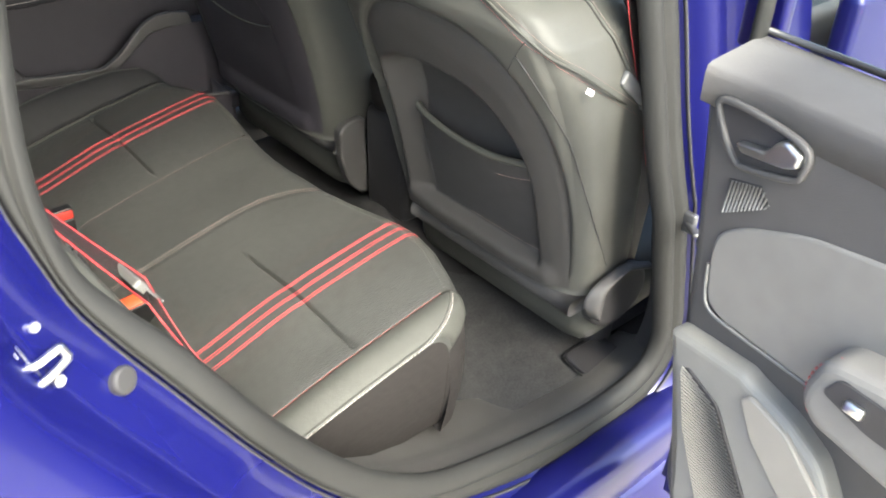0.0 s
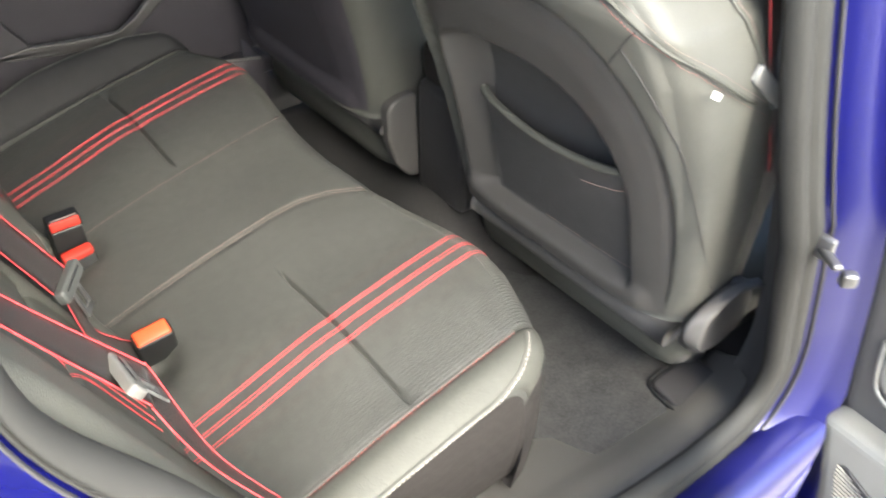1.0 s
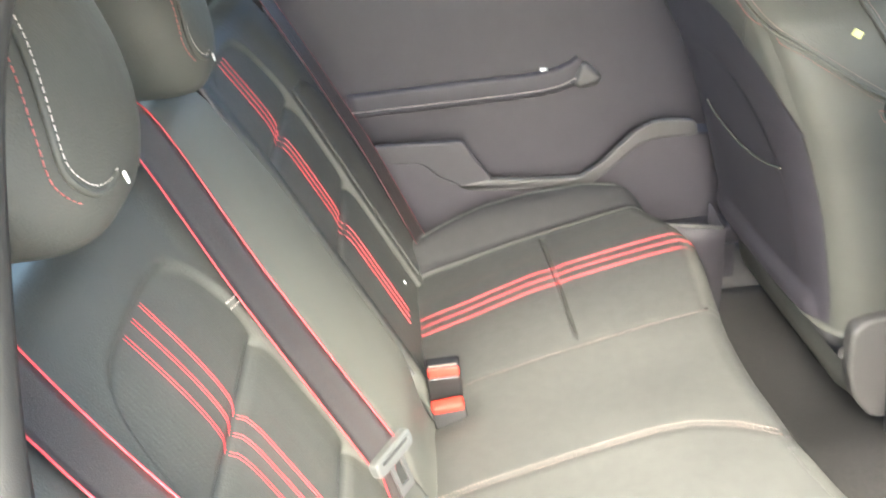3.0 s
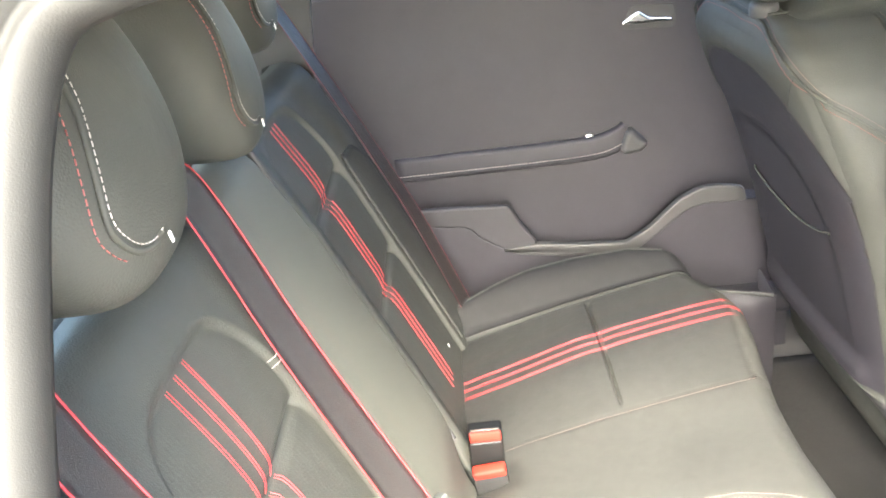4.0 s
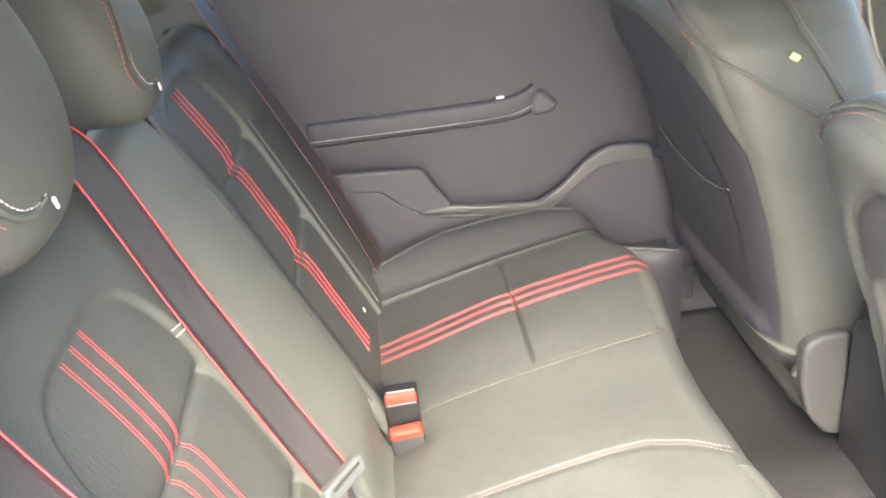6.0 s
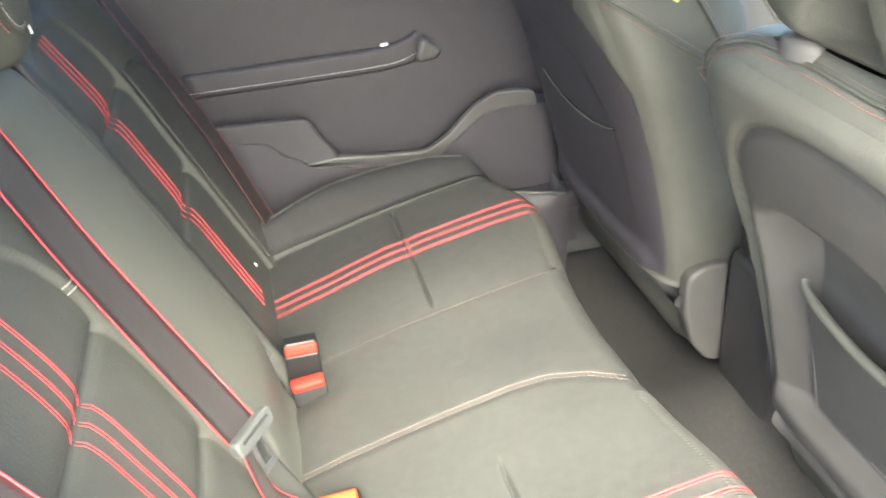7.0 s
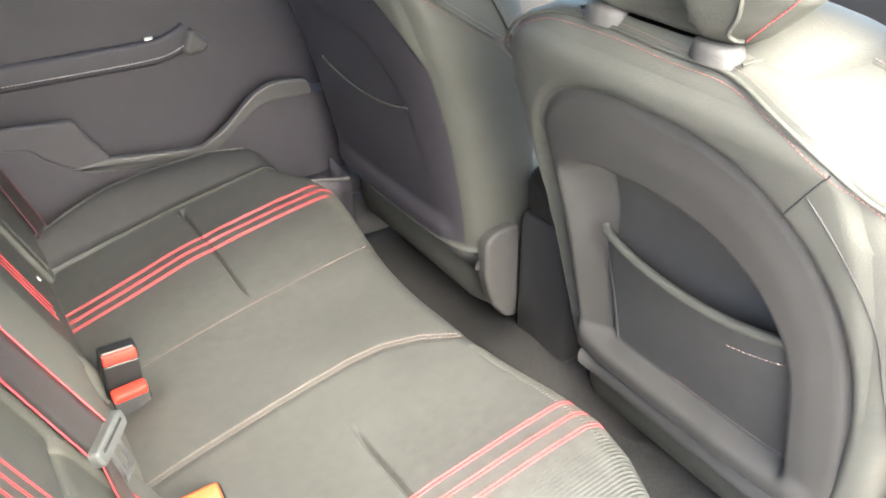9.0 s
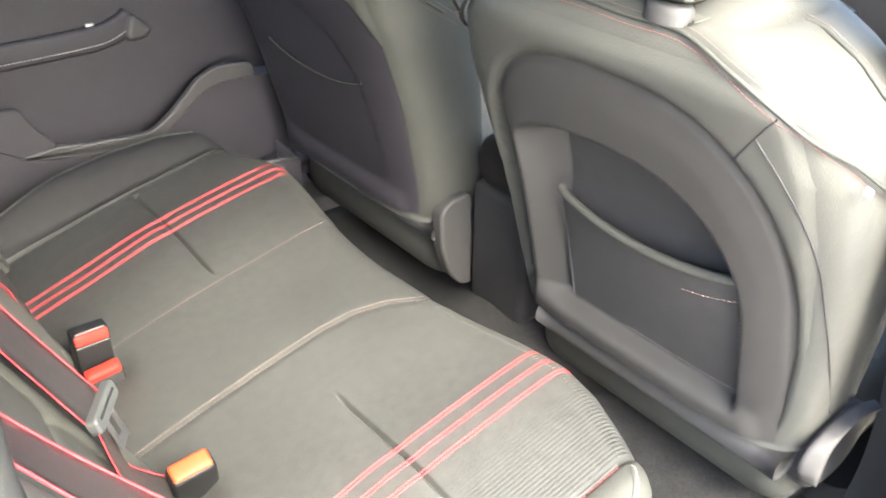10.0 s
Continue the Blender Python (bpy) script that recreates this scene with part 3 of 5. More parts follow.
for c in (NEAR, FARY):
    for k in (-1, 0, 1):
        for e in (-1, 1):
            tube("stripe", bench_line(c + k * 0.0245 + e * 0.0026, 0.06, 1.65, 0.0006), 0.0006, RED, bench, "red woven stripe", n=6)
# ribs rolled over the front edge of the near insert
for y in np.arange(-0.507, -0.15, 0.0054):
    tube("rib", bench_pt(np.linspace(1.08, 1.93, 10), y, -0.0001, False), 0.0009, RIB, bench, n=5, hint=(0.0, 1.0, 0.0))
# seams with thread
xs = np.linspace(-0.25, 0.195, 50)
nseam = np.stack([xs, near_seam(xs), bench_top(xs, near_seam(xs)) + 0.0028], -1)
tube("seam", nseam + [0, 0.003, -0.0034], 0.0015, BORDER, bench, n=6)
stitches("stitching", nseam + [0, 0.0065, 0.001], PINK, bench, (0, 0, 1), 0.0032, 0.0025, 0.00038, "pale thread stitching")
stitches("stitching", nseam + [0, -0.0015, 0.001], PINK, bench, (0, 0, 1), 0.0032, 0.0032, 0.00026, "pale thread stitching")
xs = np.linspace(-0.2, 0.2, 50)
fseam = np.stack([xs, far_seam(xs), bench_top(xs, far_seam(xs)) + 0.0018], -1)
tube("seam", fseam + [0, 0.003, -0.003], 0.0016, BORDER, bench, n=6)
stitches("stitching", fseam + [0, -0.005, 0.001], PINK, bench, (0, 0, 1), 0.003, 0.003, 0.00036, "pale thread stitching")
for sgn in (-1, 1):
    xs = np.linspace(-0.24, 0.165, 40)
    e = np.stack([xs, sgn * (0.514 + 0.0 * xs), bench_top(xs, sgn * 0.514 + 0 * xs) + 0.002], -1)
    if sgn < 0:
        tube("seam", e - [0, 0, 0.0012], 0.0018, LEATHER_SOFT, bench, n=6)
        stitches("stitching", e + [0, -0.005, 0.002], ROSE, bench, (0, 0, 1), 0.0034, 0.003, 0.0004, "red thread stitching")
    # smooth leather border over the cushion's outer edge
    ub = np.r_[np.linspace(0.03, 1, 30), np.linspace(1.06, 1.9, 12)]
    yb = sgn * np.linspace(0.519, 0.576 if sgn < 0 else 0.642, 14)
    UB, YB = np.meshgrid(ub, yb, indexing="ij")
    B = bench_pt(UB, YB, 0.003, False)
    # the far border is darker and more matt than the near one
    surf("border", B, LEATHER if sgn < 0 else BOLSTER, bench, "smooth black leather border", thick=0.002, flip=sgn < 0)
    if sgn < 0:
        w = bench_pt(np.r_[np.linspace(0.05, 0.95, 40), np.linspace(0.98, 1.2, 16)], -np.r_[np.full(40, 0.576), np.linspace(0.575, 0.524, 16)], 0.002, False)
        tube("piping", smooth_path(w[::3], 3), 0.0032, LEATHER_SOFT, bench, "raised leather piping", n=8)
        stitches("stitching", w + [0.002, -0.0032, 0.0005], WHITE, bench, (0, -0.7, 0.7), 0.0042, 0.003, 0.0006, "white thread stitching")
    else:
        # thin pale piping along the crest of the far bolster
        xs = np.linspace(-0.27, 0.17, 50)
        yc = np.interp(xs, [-0.29, -0.2, -0.1, 0.0, 0.1, 0.17, 0.22], [0.545, 0.565, 0.603, 0.614, 0.602, 0.575, 0.56]) + 0.006
        w = np.stack([xs, yc, bench_top(xs, yc) + 0.003], -1)
        tube("piping", smooth_path(w[::4], 4), 0.0026, LEATHER_SOFT, bench, "raised leather piping", n=8)
    lw = full[:, 0 if sgn < 0 else -1][:70]
    tube("welt", lw + [0, sgn * 0.004, 0.0], 0.005, PLASTIC_DARK, bench, n=6)

# ---- rear backrest ----
RECL = radians(24)
SA, CA = math.sin(RECL), math.cos(RECL)


def back_pt(y, h, n):
    y, h, n = np.broadcast_arrays(*(np.asarray(v, float) for v in (y, h, n)))
    return np.stack([-0.25 - h * SA + n * CA, y, 0.55 + h * CA + n * SA], -1)


backrest = empty("rear_seat_back")
thing(backrest, "black leather rear backrest with red-striped inserts, split in sections", "car seat")


def back_section(name, y0, y1, relief, label, ny=60, top=0.60, mat=LEATHER):
    yy = np.linspace(y0, y1, ny)
    hh = np.linspace(-0.05, top, 110)
    Yg, Hg = np.meshgrid(yy, hh, indexing="ij")
    N = relief(Yg, Hg)
    e = np.minimum(Yg - y0, y1 - Yg)
    rr = 0.022
    N = N - (rr - np.sqrt(np.maximum(0, rr**2 - np.maximum(0, rr - e) ** 2)))
    tt = 0.05
    et = np.maximum(0, tt - (top - Hg))
    N = N - (tt - np.sqrt(np.maximum(0, tt**2 - et**2)))
    P = back_pt(Yg, Hg, N)
    return surf(name, P, mat, backrest, label, thick=0.09, flip=False)


def insert_edge(dy, h, up):
    """Below 1 inside the insert's rounded outline."""
    side = np.where((dy < 0) & (up == 0), 0.130, 0.150)
    return ((np.abs(dy) / side) ** 4 + (np.maximum(0, h - 0.27 - up) / 0.252) ** 4) ** 0.25


def outer_relief(c, outward, up):
    def f(y, h):
        d = (y - c) * outward
        n = (0.045 if outward < 0 else 0.02) * sstep(d, 0.13, 0.26) + 0.012 * sstep(-d, 0.13, 0.2)
        q = insert_edge(y - c, h, up)
        ins = 1 - sstep(q, 0.96, 1.0)
        n = n + 0.008 * sstep(q, 0.975, 1.008)
        for k in (0.372, 0.195):
            n = n - 0.008 * bumpf(h, k + up, 0.006) * ins - 0.004 * bumpf(h, k + up, 0.02) * ins
        n = n + ins * 0.00005 * np.cos(2 * math.pi * y / 0.0068)
        n = n - 0.012 * sstep(h, 0.42, 0.6)
        return n
    return f


NEAR_C, FAR_C, UP_FAR = -0.307, 0.345, 0.036
back_section("backrest_section", -0.615, -0.10, outer_relief(NEAR_C, -1, 0.0), "black leather side section", ny=330)
back_section("backrest_section", 0.135, 0.64, outer_relief(FAR_C, 1, UP_FAR), "black leather side section", ny=330)


def mid_relief(y, h):
    return 0.026 + 0.003 * bumpf(y, 0.03, 0.09) - 0.005 * sstep(-y, 0.02, 0.095) ** 2 - 0.012 * sstep(h, 0.40, 0.6) - 0.025 * sstep(-h, -0.12, 0.02)


back_section("centre_section", -0.095, 0.13, mid_relief, "smooth black leather centre section", ny=50, mat=LIT_LEATHER)
for c, o, up, pitch in ((NEAR_C, -1, 0.0, 0.025), (FAR_C, 1, UP_FAR, 0.0195)):
    f = outer_relief(c, o, up)
    for k in (-1, 0, 1):
        for e in (-1, 1):
            y = c - o * 0.005 + k * pitch + e * pitch * 0.09
            hh = np.linspace(0.02, 0.512 + up, 60)
            tube("stripe", back_pt(y, hh, f(y, hh) + 0.0004), 0.0005, RED, backrest, "red woven stripe", n=6)
# sheet over the far outer bolster; its darker cloth stands in for shade
fb = outer_relief(FAR_C, 1, UP_FAR)
YB, HB = np.meshgrid(np.linspace(0.505, 0.605, 16), np.linspace(0.0, 0.42, 30), indexing="ij")
HB = HB * (1 - 0.12 * sstep(YB, 0.55, 0.605))
surf("bolster", back_pt(YB, HB, fb(YB, HB) + 0.004), FABRIC, backrest, "darker sheet for the shade on the side bolster", thick=0.003)
# pale woven label ends beside the belt
for y0, y1, h0, h1 in ((-0.14, -0.167, 0.426, 0.426), (-0.14, -0.167, 0.418, 0.418), (-0.142, -0.154, 0.394, 0.396)):
    yl, hl = np.linspace(y0, y1, 6), np.linspace(h0, h1, 6)
    tube("label_edge", back_pt(yl, hl, outer_relief(NEAR_C, -1, 0.0)(yl, hl) + 0.001), 0.0006, WHITE, backrest, "pale woven label edge", n=6)
# latch gap beside the centre section: a dark tube stands for its shade
tube("piping", back_pt(0.132, np.linspace(0.05, 0.58, 30), 0.012), 0.005, PLASTIC_DARK, backrest, n=6)


# ---- rear headrests ----
def headrest(x, y, z, wide, label):
    h = empty("rear_headrest")

    def pad(a, k):
        a, k = np.broadcast_arrays(np.asarray(a, float), np.asarray(k, float))
        e = np.maximum(0, 1 - np.abs(2 * k - 1) ** 3.2) ** (1 / 3.2)
        wy = wide * (0.25 + 0.75 * e) * (0.70 + 0.30 * np.sin(math.pi * 0.5 * np.minimum(1, k * 1.7)))
        dx = 0.062 * (0.25 + 0.75 * e)
        c, sn = np.cos(a), np.sin(a)
        px = np.sign(c) * np.abs(c) ** 0.7 * dx
        py = np.sign(sn) * np.abs(sn) ** 0.7 * wy
        hz = k * 0.265
        return np.stack([px - hz * SA * 0.7 + 0.02 * np.sin(k * 3.1), py, hz * CA], -1)

    nz, na = 34, 48
    A, K = np.meshgrid(np.linspace(0, 2 * math.pi, na, endpoint=False), np.linspace(0, 1, nz), indexing="xy")
    P = pad(A, K)
    F = grid_faces(nz, na, False, True) + [tuple(range(na))[::-1], tuple((nz - 1) * na + j for j in range(na))]
    part("pad", P.reshape(-1, 3), F, LEATHER, h, "black leather pad")
    aa = radians(1) * np.array([-13, -15, -17, -21, -30, -36, -34, -27, -16, -8])
    ks = np.array([0.86, 0.68, 0.60, 0.53, 0.40, 0.30, 0.24, 0.19, 0.17, 0.18])
    line = smooth_path(np.stack([aa, ks, 0 * ks], -1), 6)
    U = pad(line[:, 0], line[:, 1]) + [0.0012, 0, 0]
    tube("seam", U, 0.0026, LEATHER, h, n=6)
    stitches("stitching", pad(line[:, 0] + 0.07, line[:, 1] + 0.012) + [0.001, 0, 0], WHITE, h, (0.8, -0.5, 0.2), 0.0034, 0.0022, 0.00045, "white stitching")
    stitches("stitching", pad(line[:44, 0] - 0.13, line[:44, 1] - 0.008) * [1.01, 1.01, 1], ROSE, h, (0.5, -0.8, 0), 0.003, 0.003, 0.0005, "red stitching")
    M = pad(radians(-4), 0.165)
    block("tag", (0.002, 0.0035, 0.010), pose(float(M[0]) + 0.003, float(M[1]), float(M[2]) - 0.004, 25, 0, 0), LABEL, h, "small white tag", bevel=0.001)
    h.matrix_world = pose(x, y, z)
    return thing(h, label, "headrest", "rear headrests")


headrest(-0.465, -0.36, 1.135, 0.135, "wide black leather outer headrest with white and red stitching")
headrest(-0.478, 0.035, 1.103, 0.10, "narrower black leather middle headrest with white stitching")
headrest(-0.51, 0.375, 1.155, 0.12, "wide black leather outer headrest with white and red stitching")


# ---- front seats ----
def seat_xb(z):
    return np.interp(z, [0.46, 0.53, 0.6, 0.73, 0.8, 0.88, 0.97, 1.04, 1.07, 1.09, 1.12], [0.42, 0.412, 0.40, 0.37, 0.351, 0.324, 0.289, 0.264, 0.262, 0.27, 0.29])


def seat_w(z):
    return np.interp(z, [0.46, 0.53, 0.62, 0.75, 0.9, 0.97, 1.03, 1.07, 1.095, 1.108], [0.235, 0.255, 0.27, 0.282, 0.285, 0.28, 0.262, 0.225, 0.17, 0.06])


def seat_t(z):
    return np.interp(z, [0.46, 0.7, 0.95, 1.05, 1.09, 1.108], [0.19, 0.19, 0.165, 0.145, 0.11, 0.04])


SP = 4.2


def seat_front(z):
    """Depth of the shoulder and its wings, ahead of the rear face."""
    return np.interp(z, [0.46, 0.7, 0.95, 1.05, 1.09, 1.108], [0.19, 0.20, 0.25, 0.265, 0.25, 0.20])


def wing_y(x, z):
    """Half width of the seat back at a point ahead of its rear rounding."""
    xc = seat_xb(z) + seat_t(z) / 2
    f = np.clip(np.abs(x - xc) / (seat_front(z) - seat_t(z) / 2), 0, 0.999)
    return seat_w(z) * (1 - f**SP) ** (1 / SP)


def seat_back_x(y, z):
    w, t = seat_w(z), seat_t(z)
    q = np.clip(np.abs(y) / w, 0, 1)
    return seat_xb(z) + t / 2 - t / 2 * (1 - q**SP) ** (1 / SP)


def front_seat(deep, slack):
    """deep: the recess behind the pocket; slack: how far its mouth hangs open."""
    s = empty("front_seat")
    pw = 0.246 if deep > 0.5 else 0.276
    # far seat takes darker plastic and leather: its shade is put into the colours
    shell = SHELL if deep > 0.5 else FAR_SHADE_PLASTIC
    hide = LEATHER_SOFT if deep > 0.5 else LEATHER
    # loft of the back
    zz = np.r_[np.linspace(0.53, 1.0, 28), np.linspace(1.015, 1.108, 14)]
    aa = np.linspace(0, 2 * math.pi, 72, endpoint=False)
    c, sn = np.cos(aa), np.sin(aa)
    rings = []
    for z in zz:
        w, t = seat_w(z), seat_t(z)
        x = seat_xb(z) + t / 2 - np.sign(c) * np.abs(c) ** (2 / SP) * np.where(c > 0, t / 2, seat_front(z) - t / 2)
        y = np.sign(sn) * np.abs(sn) ** (2 / SP) * w
        x = x + 0.065 * (c > 0) * (np.abs(y) < 0.88 * w) * (0.575 < z < 1.05)
        rings.append(np.stack([x, y, z + 0 * x], -1))
    P = np.array(rings)
    F = grid_faces(len(zz), 72, False, True, flip=True) + [tuple(range(72)), tuple((len(zz) - 1) * 72 + j for j in range(72))[::-1]]
    part("backrest", P.reshape(-1, 3), F, hide, s, "black leather backrest")

    # padded rear panel with its groove, recess and map pocket
    def relief(y, z):
        q = ((np.abs(y) / pw) ** 2.8 + (np.maximum(0, z - 0.70) / 0.328) ** 2.8) ** (1 / 2.8)
        d = 0.006 * sstep(q, 0.985, 1.02) - deep * 0.005 * bumpf(q, 0.985, 0.025) + deep * 0.004 * (1 - sstep(q, 0.80, 0.96))
        wide = np.where(y > 0.012, 0.245, 0.19)
        q2 = ((np.abs(y - 0.012) / wide) ** 2.5 + (np.maximum(0, z - 0.70) / 0.215) ** 2.5) ** (1 / 2.5)
        rec = (1 - sstep(q2, 0.95, 1.02)) * np.clip((0.192 - y) / 0.058, 0, 1) * sstep(z, 0.572, 0.598)
        d = d - deep * (0.032 + 0.026 * sstep(z, 0.70, 0.84)) * rec
        d = d - deep * 0.042 * sstep(y, 0.188, 0.25) * (1 - sstep(q, 0.99, 1.03)) * (1 - sstep(z, 0.85, 0.95))
        rail = sstep(z, 0.532, 0.552) * (1 - sstep(z, 0.562, 0.60)) * (1 - sstep(np.abs(y), 0.19, 0.22))
        d = (d + 0.009 * rail + 0.001) * (1 - sstep(np.abs(y) / seat_w(z), 0.86, 0.925)) * (1 - sstep(z, 1.05, 1.074))
        return d - 0.001

    zg = np.linspace(0.545, 1.076, 116)
    vg = np.linspace(-0.93, 0.93, 110)
    Z, Vv = np.meshgrid(zg, vg, indexing="ij")
    Yg = Vv * seat_w(Z)
    X = seat_back_x(Yg, Z) - relief(Yg, Z)
    Qg = ((np.abs(Yg) / pw) ** 2.8 + (np.maximum(0, Z - 0.70) / 0.328) ** 2.8) ** (1 / 2.8)
    surf("rear_pad", np.stack([X + 0.07 * (1 - sstep(Qg, 0.93, 0.985)), Yg, Z], -1), hide, s, "padded black leather surround")
    # moulded shell inside the arched groove
    zr = np.r_[np.linspace(0.548, 0.70, 34), 0.70 + 0.328 * np.sin(np.linspace(0.02, 1.0, 70) * math.pi / 2)]
    ZS, KS = np.meshgrid(zr, np.linspace(-1, 1, 100), indexing="ij")
    YS = KS * np.minimum(0.985 * seat_w(ZS), 0.006 + (pw - 0.0065) * (1 - np.clip((ZS - 0.70) / 0.328, 0, 1) ** 2.8) ** (1 / 2.8))
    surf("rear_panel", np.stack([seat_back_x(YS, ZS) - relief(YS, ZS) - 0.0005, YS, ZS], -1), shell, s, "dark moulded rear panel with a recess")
    # darker backing inside the recess
    ZB, KB = np.meshgrid(np.linspace(0.602, 0.895, 40), np.linspace(0, 1, 34), indexing="ij")
    arc = (1 - np.clip((ZB - 0.70) / 0.215, 0, 0.999) ** 2.5) ** (1 / 2.5)
    YB = (0.012 - 0.178 * arc) + KB * (np.minimum(0.132, 0.012 + 0.22 * arc) - (0.012 - 0.178 * arc))
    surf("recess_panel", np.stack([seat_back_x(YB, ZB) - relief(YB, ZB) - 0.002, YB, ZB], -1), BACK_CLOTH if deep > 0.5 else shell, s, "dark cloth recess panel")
    # map pocket: a slack sheet with a rolled mouth
    yp = np.linspace(-0.176, 0.128, 40)
    zp = np.linspace(0, 1, 26)
    YP, KP = np.meshgrid(yp, zp, indexing="ij")
    e = 1 - (2 * (YP + 0.024) / 0.304) ** 2
    mouth = 0.795 - 0.022 * np.maximum(0, e)
    ZP = 0.59 + KP * (mouth - 0.59)
    XP = seat_back_x(YP, ZP) + 0.024 * deep - slack * np.maximum(0, e) ** 0.5 * KP**1.5 - 0.004
    if deep < 0.5:
        XP = seat_back_x(YP, ZP) + 0.005 * (1 - KP**3) - 0.003 * KP**3 * np.maximum(0, e) ** 0.3
    pocket = surf("map_pocket", np.stack([XP, YP, ZP], -1), BACK_CLOTH, s, "slack dark map pocket", thick=0.003) if deep > 0.5 else s
    mp = np.stack([XP[:, -1] - 0.002, yp, ZP[:, -1]], -1)
    tube("pocket_hem", mp, 0.002 + 0.0045 * deep, LEATHER, pocket, "rolled pocket mouth", n=10, hint=(1, 0, 0))
    if deep > 0.5:
        stitches("stitching", mp[:11] + [-0.004, 0, -0.028], PINK, pocket, (-1, 0, 0), 0.004, 0.003, 0.0006)
        stitches("stitching", np.stack([XP[:, 1] - 0.003, yp, ZP[:, 1]], -1)[:26], PINK, pocket, (-1, 0, 0), 0.004, 0.003, 0.0005)
        stitches("stitching", np.stack([XP[1] - 0.003, YP[1], ZP[1]], -1)[1:18], PINK, pocket, (-1, 0, 0), 0.004, 0.003, 0.0005)
    # lower moulding
    sweep("lower_bar", [(0.437 if deep > 0.5 else 0.449, y, 0.516) for y in np.linspace(-0.25 if deep > 0.5 else -0.264, 0.197 if deep > 0.5 else 0.232, 12)], rrect(0.026, 0.017, 0.8, 4) if deep > 0.5 else rrect(0.017, 0.012, 0.8, 4), (0, 0, 1), PLASTIC, s, "dark plastic lower moulding")
    # piping over the shoulder and down the sides
    over = [(0.47, 0.272, 0.90), (0.43, 0.284, 0.925), (0.38, 0.288, 0.955), (0.335, 0.284, 0.985), (0.298, 0.268, 1.015), (0.270, 0.217, 1.059), (0.266, 0.178, 1.081), (0.274, 0.138, 1.0915), (0.2715, 0.049, 1.0955),
            (0.270, -0.0325, 1.093), (0.2705, -0.103, 1.092), (0.2635, -0.1640, 1.0735), (0.2715, -0.2175, 1.0465), (0.2895, -0.2530, 1.0225), (0.328, -0.2765, 0.998), (0.38, -0.288, 0.962), (0.43, -0.284, 0.93), (0.47, -0.272, 0.905)]
    pp = smooth_path(over, 8)
    tube("piping", pp, 0.0024, LEATHER, s, "raised leather piping", n=8)
    lo = pp - [0, 0, 0.008]
    flank = np.abs(lo[:, 1]) > 0.95 * seat_w(lo[:, 2])
    lo[:, 1] = np.where(flank, np.sign(lo[:, 1]) * (wing_y(lo[:, 0], lo[:, 2]) + 0.0015), lo[:, 1])
    lo[:, 0] = np.where(flank, lo[:, 0], seat_back_x(np.abs(lo[:, 1]), lo[:, 2]) - np.maximum(0, relief(lo[:, 1], lo[:, 2])) - 0.0012)
    stitches("stitching", lo, ROSE, s, (-0.7, 0, 0.7), 0.0024, 0.003, 0.0003, "contrast stitching")
    stitches("stitching", pp + np.stack([0.005 + 0 * pp[:, 0], 0.03 * pp[:, 1], 0.005 + 0 * pp[:, 0]], -1), PINK, s, (-0.3, 0, 0.9), 0.0026, 0.0024, 0.0004, "pale stitching")
    for sgn in (1, -1):
        zs = np.linspace(1.015 if sgn < 0 else 0.93, 0.54, 40)
        qs = np.interp(zs, [0.54, 0.7, 0.9, 1.015], [0.995, 0.985, 0.92, 0.80])
        sp = np.stack([seat_back_x(qs * seat_w(zs), zs) - 0.0015 + 0.022 * sstep(-zs, -0.80, -0.58), sgn * qs * (seat_w(zs) + 0.001), zs], -1)
        if sgn < 0:
            zs = np.array([1.012, 0.976, 0.930, 0.866, 0.801, 0.728, 0.66, 0.597])
            xs = np.array([0.280, 0.297, 0.320, 0.350, 0.379, 0.411, 0.447, 0.482])
            ys = np.array([0.201, 0.225, 0.246, 0.260, 0.2675, 0.2735, 0.271, 0.266])
            xs = np.where(ys / seat_w(zs) < 0.93, seat_back_x(ys, zs) - relief(-ys, zs) - 0.0002, xs - 0.0022)
            sp = np.repeat(np.stack([xs, -ys - 0.0012, zs], -1), 5, axis=0)
        if deep > 0.5:
            tube("side_seam", smooth_path(sp[::5], 5), 0.0010, PLASTIC_DARK if sgn < 0 else LEATHER, s, n=6)
        ya, za = np.linspace(0.171, 0.221, 12), np.linspace(0.969, 1.040, 12)
        xa = seat_back_x(ya, za) - relief(ya, za) - 0.0005
        if sgn < 0:
            tube("cross_seam", np.stack([xa + 0.0003, sgn * ya, za], -1), 0.0010, PLASTIC_DARK, s, n=6)
        # second piping along the front of the shoulder, and a seam across its top
        zf = np.r_[1.106, 1.1, np.linspace(1.09, 0.90, 24)]
        xf = seat_xb(zf) + np.interp(zf, [0.90, 1.0, 1.106], [0.17, 0.15, 0.125])
        front = np.stack([xf, sgn * (wing_y(xf, zf) + 0.001), zf + 0.001], -1)
        tube("piping", front, 0.003, LEATHER, s, "raised leather piping", n=8)
        stitches("stitching", front + [0.006, 0, 0.002], PINK, s, (0, sgn * 0.5, 0.8), 0.0026, 0.002, 0.0004)
        zs2 = np.linspace(1.107, 1.0, 200)
        top = []
        for xt in np.linspace(0.275, 0.40, 14):
            k = np.argmax(wing_y(xt, zs2) > 0.11)
            top.append((xt, sgn * 0.11, zs2[k] + 0.001))
        tube("top_seam", top, 0.002, LEATHER, s, n=6)
    block("seat_base", (0.52, 0.50, 0.13), pose(0.72, 0, 0.47, 0, -6, 0), LEATHER, s, "black leather seat cushion", bevel=0.05)
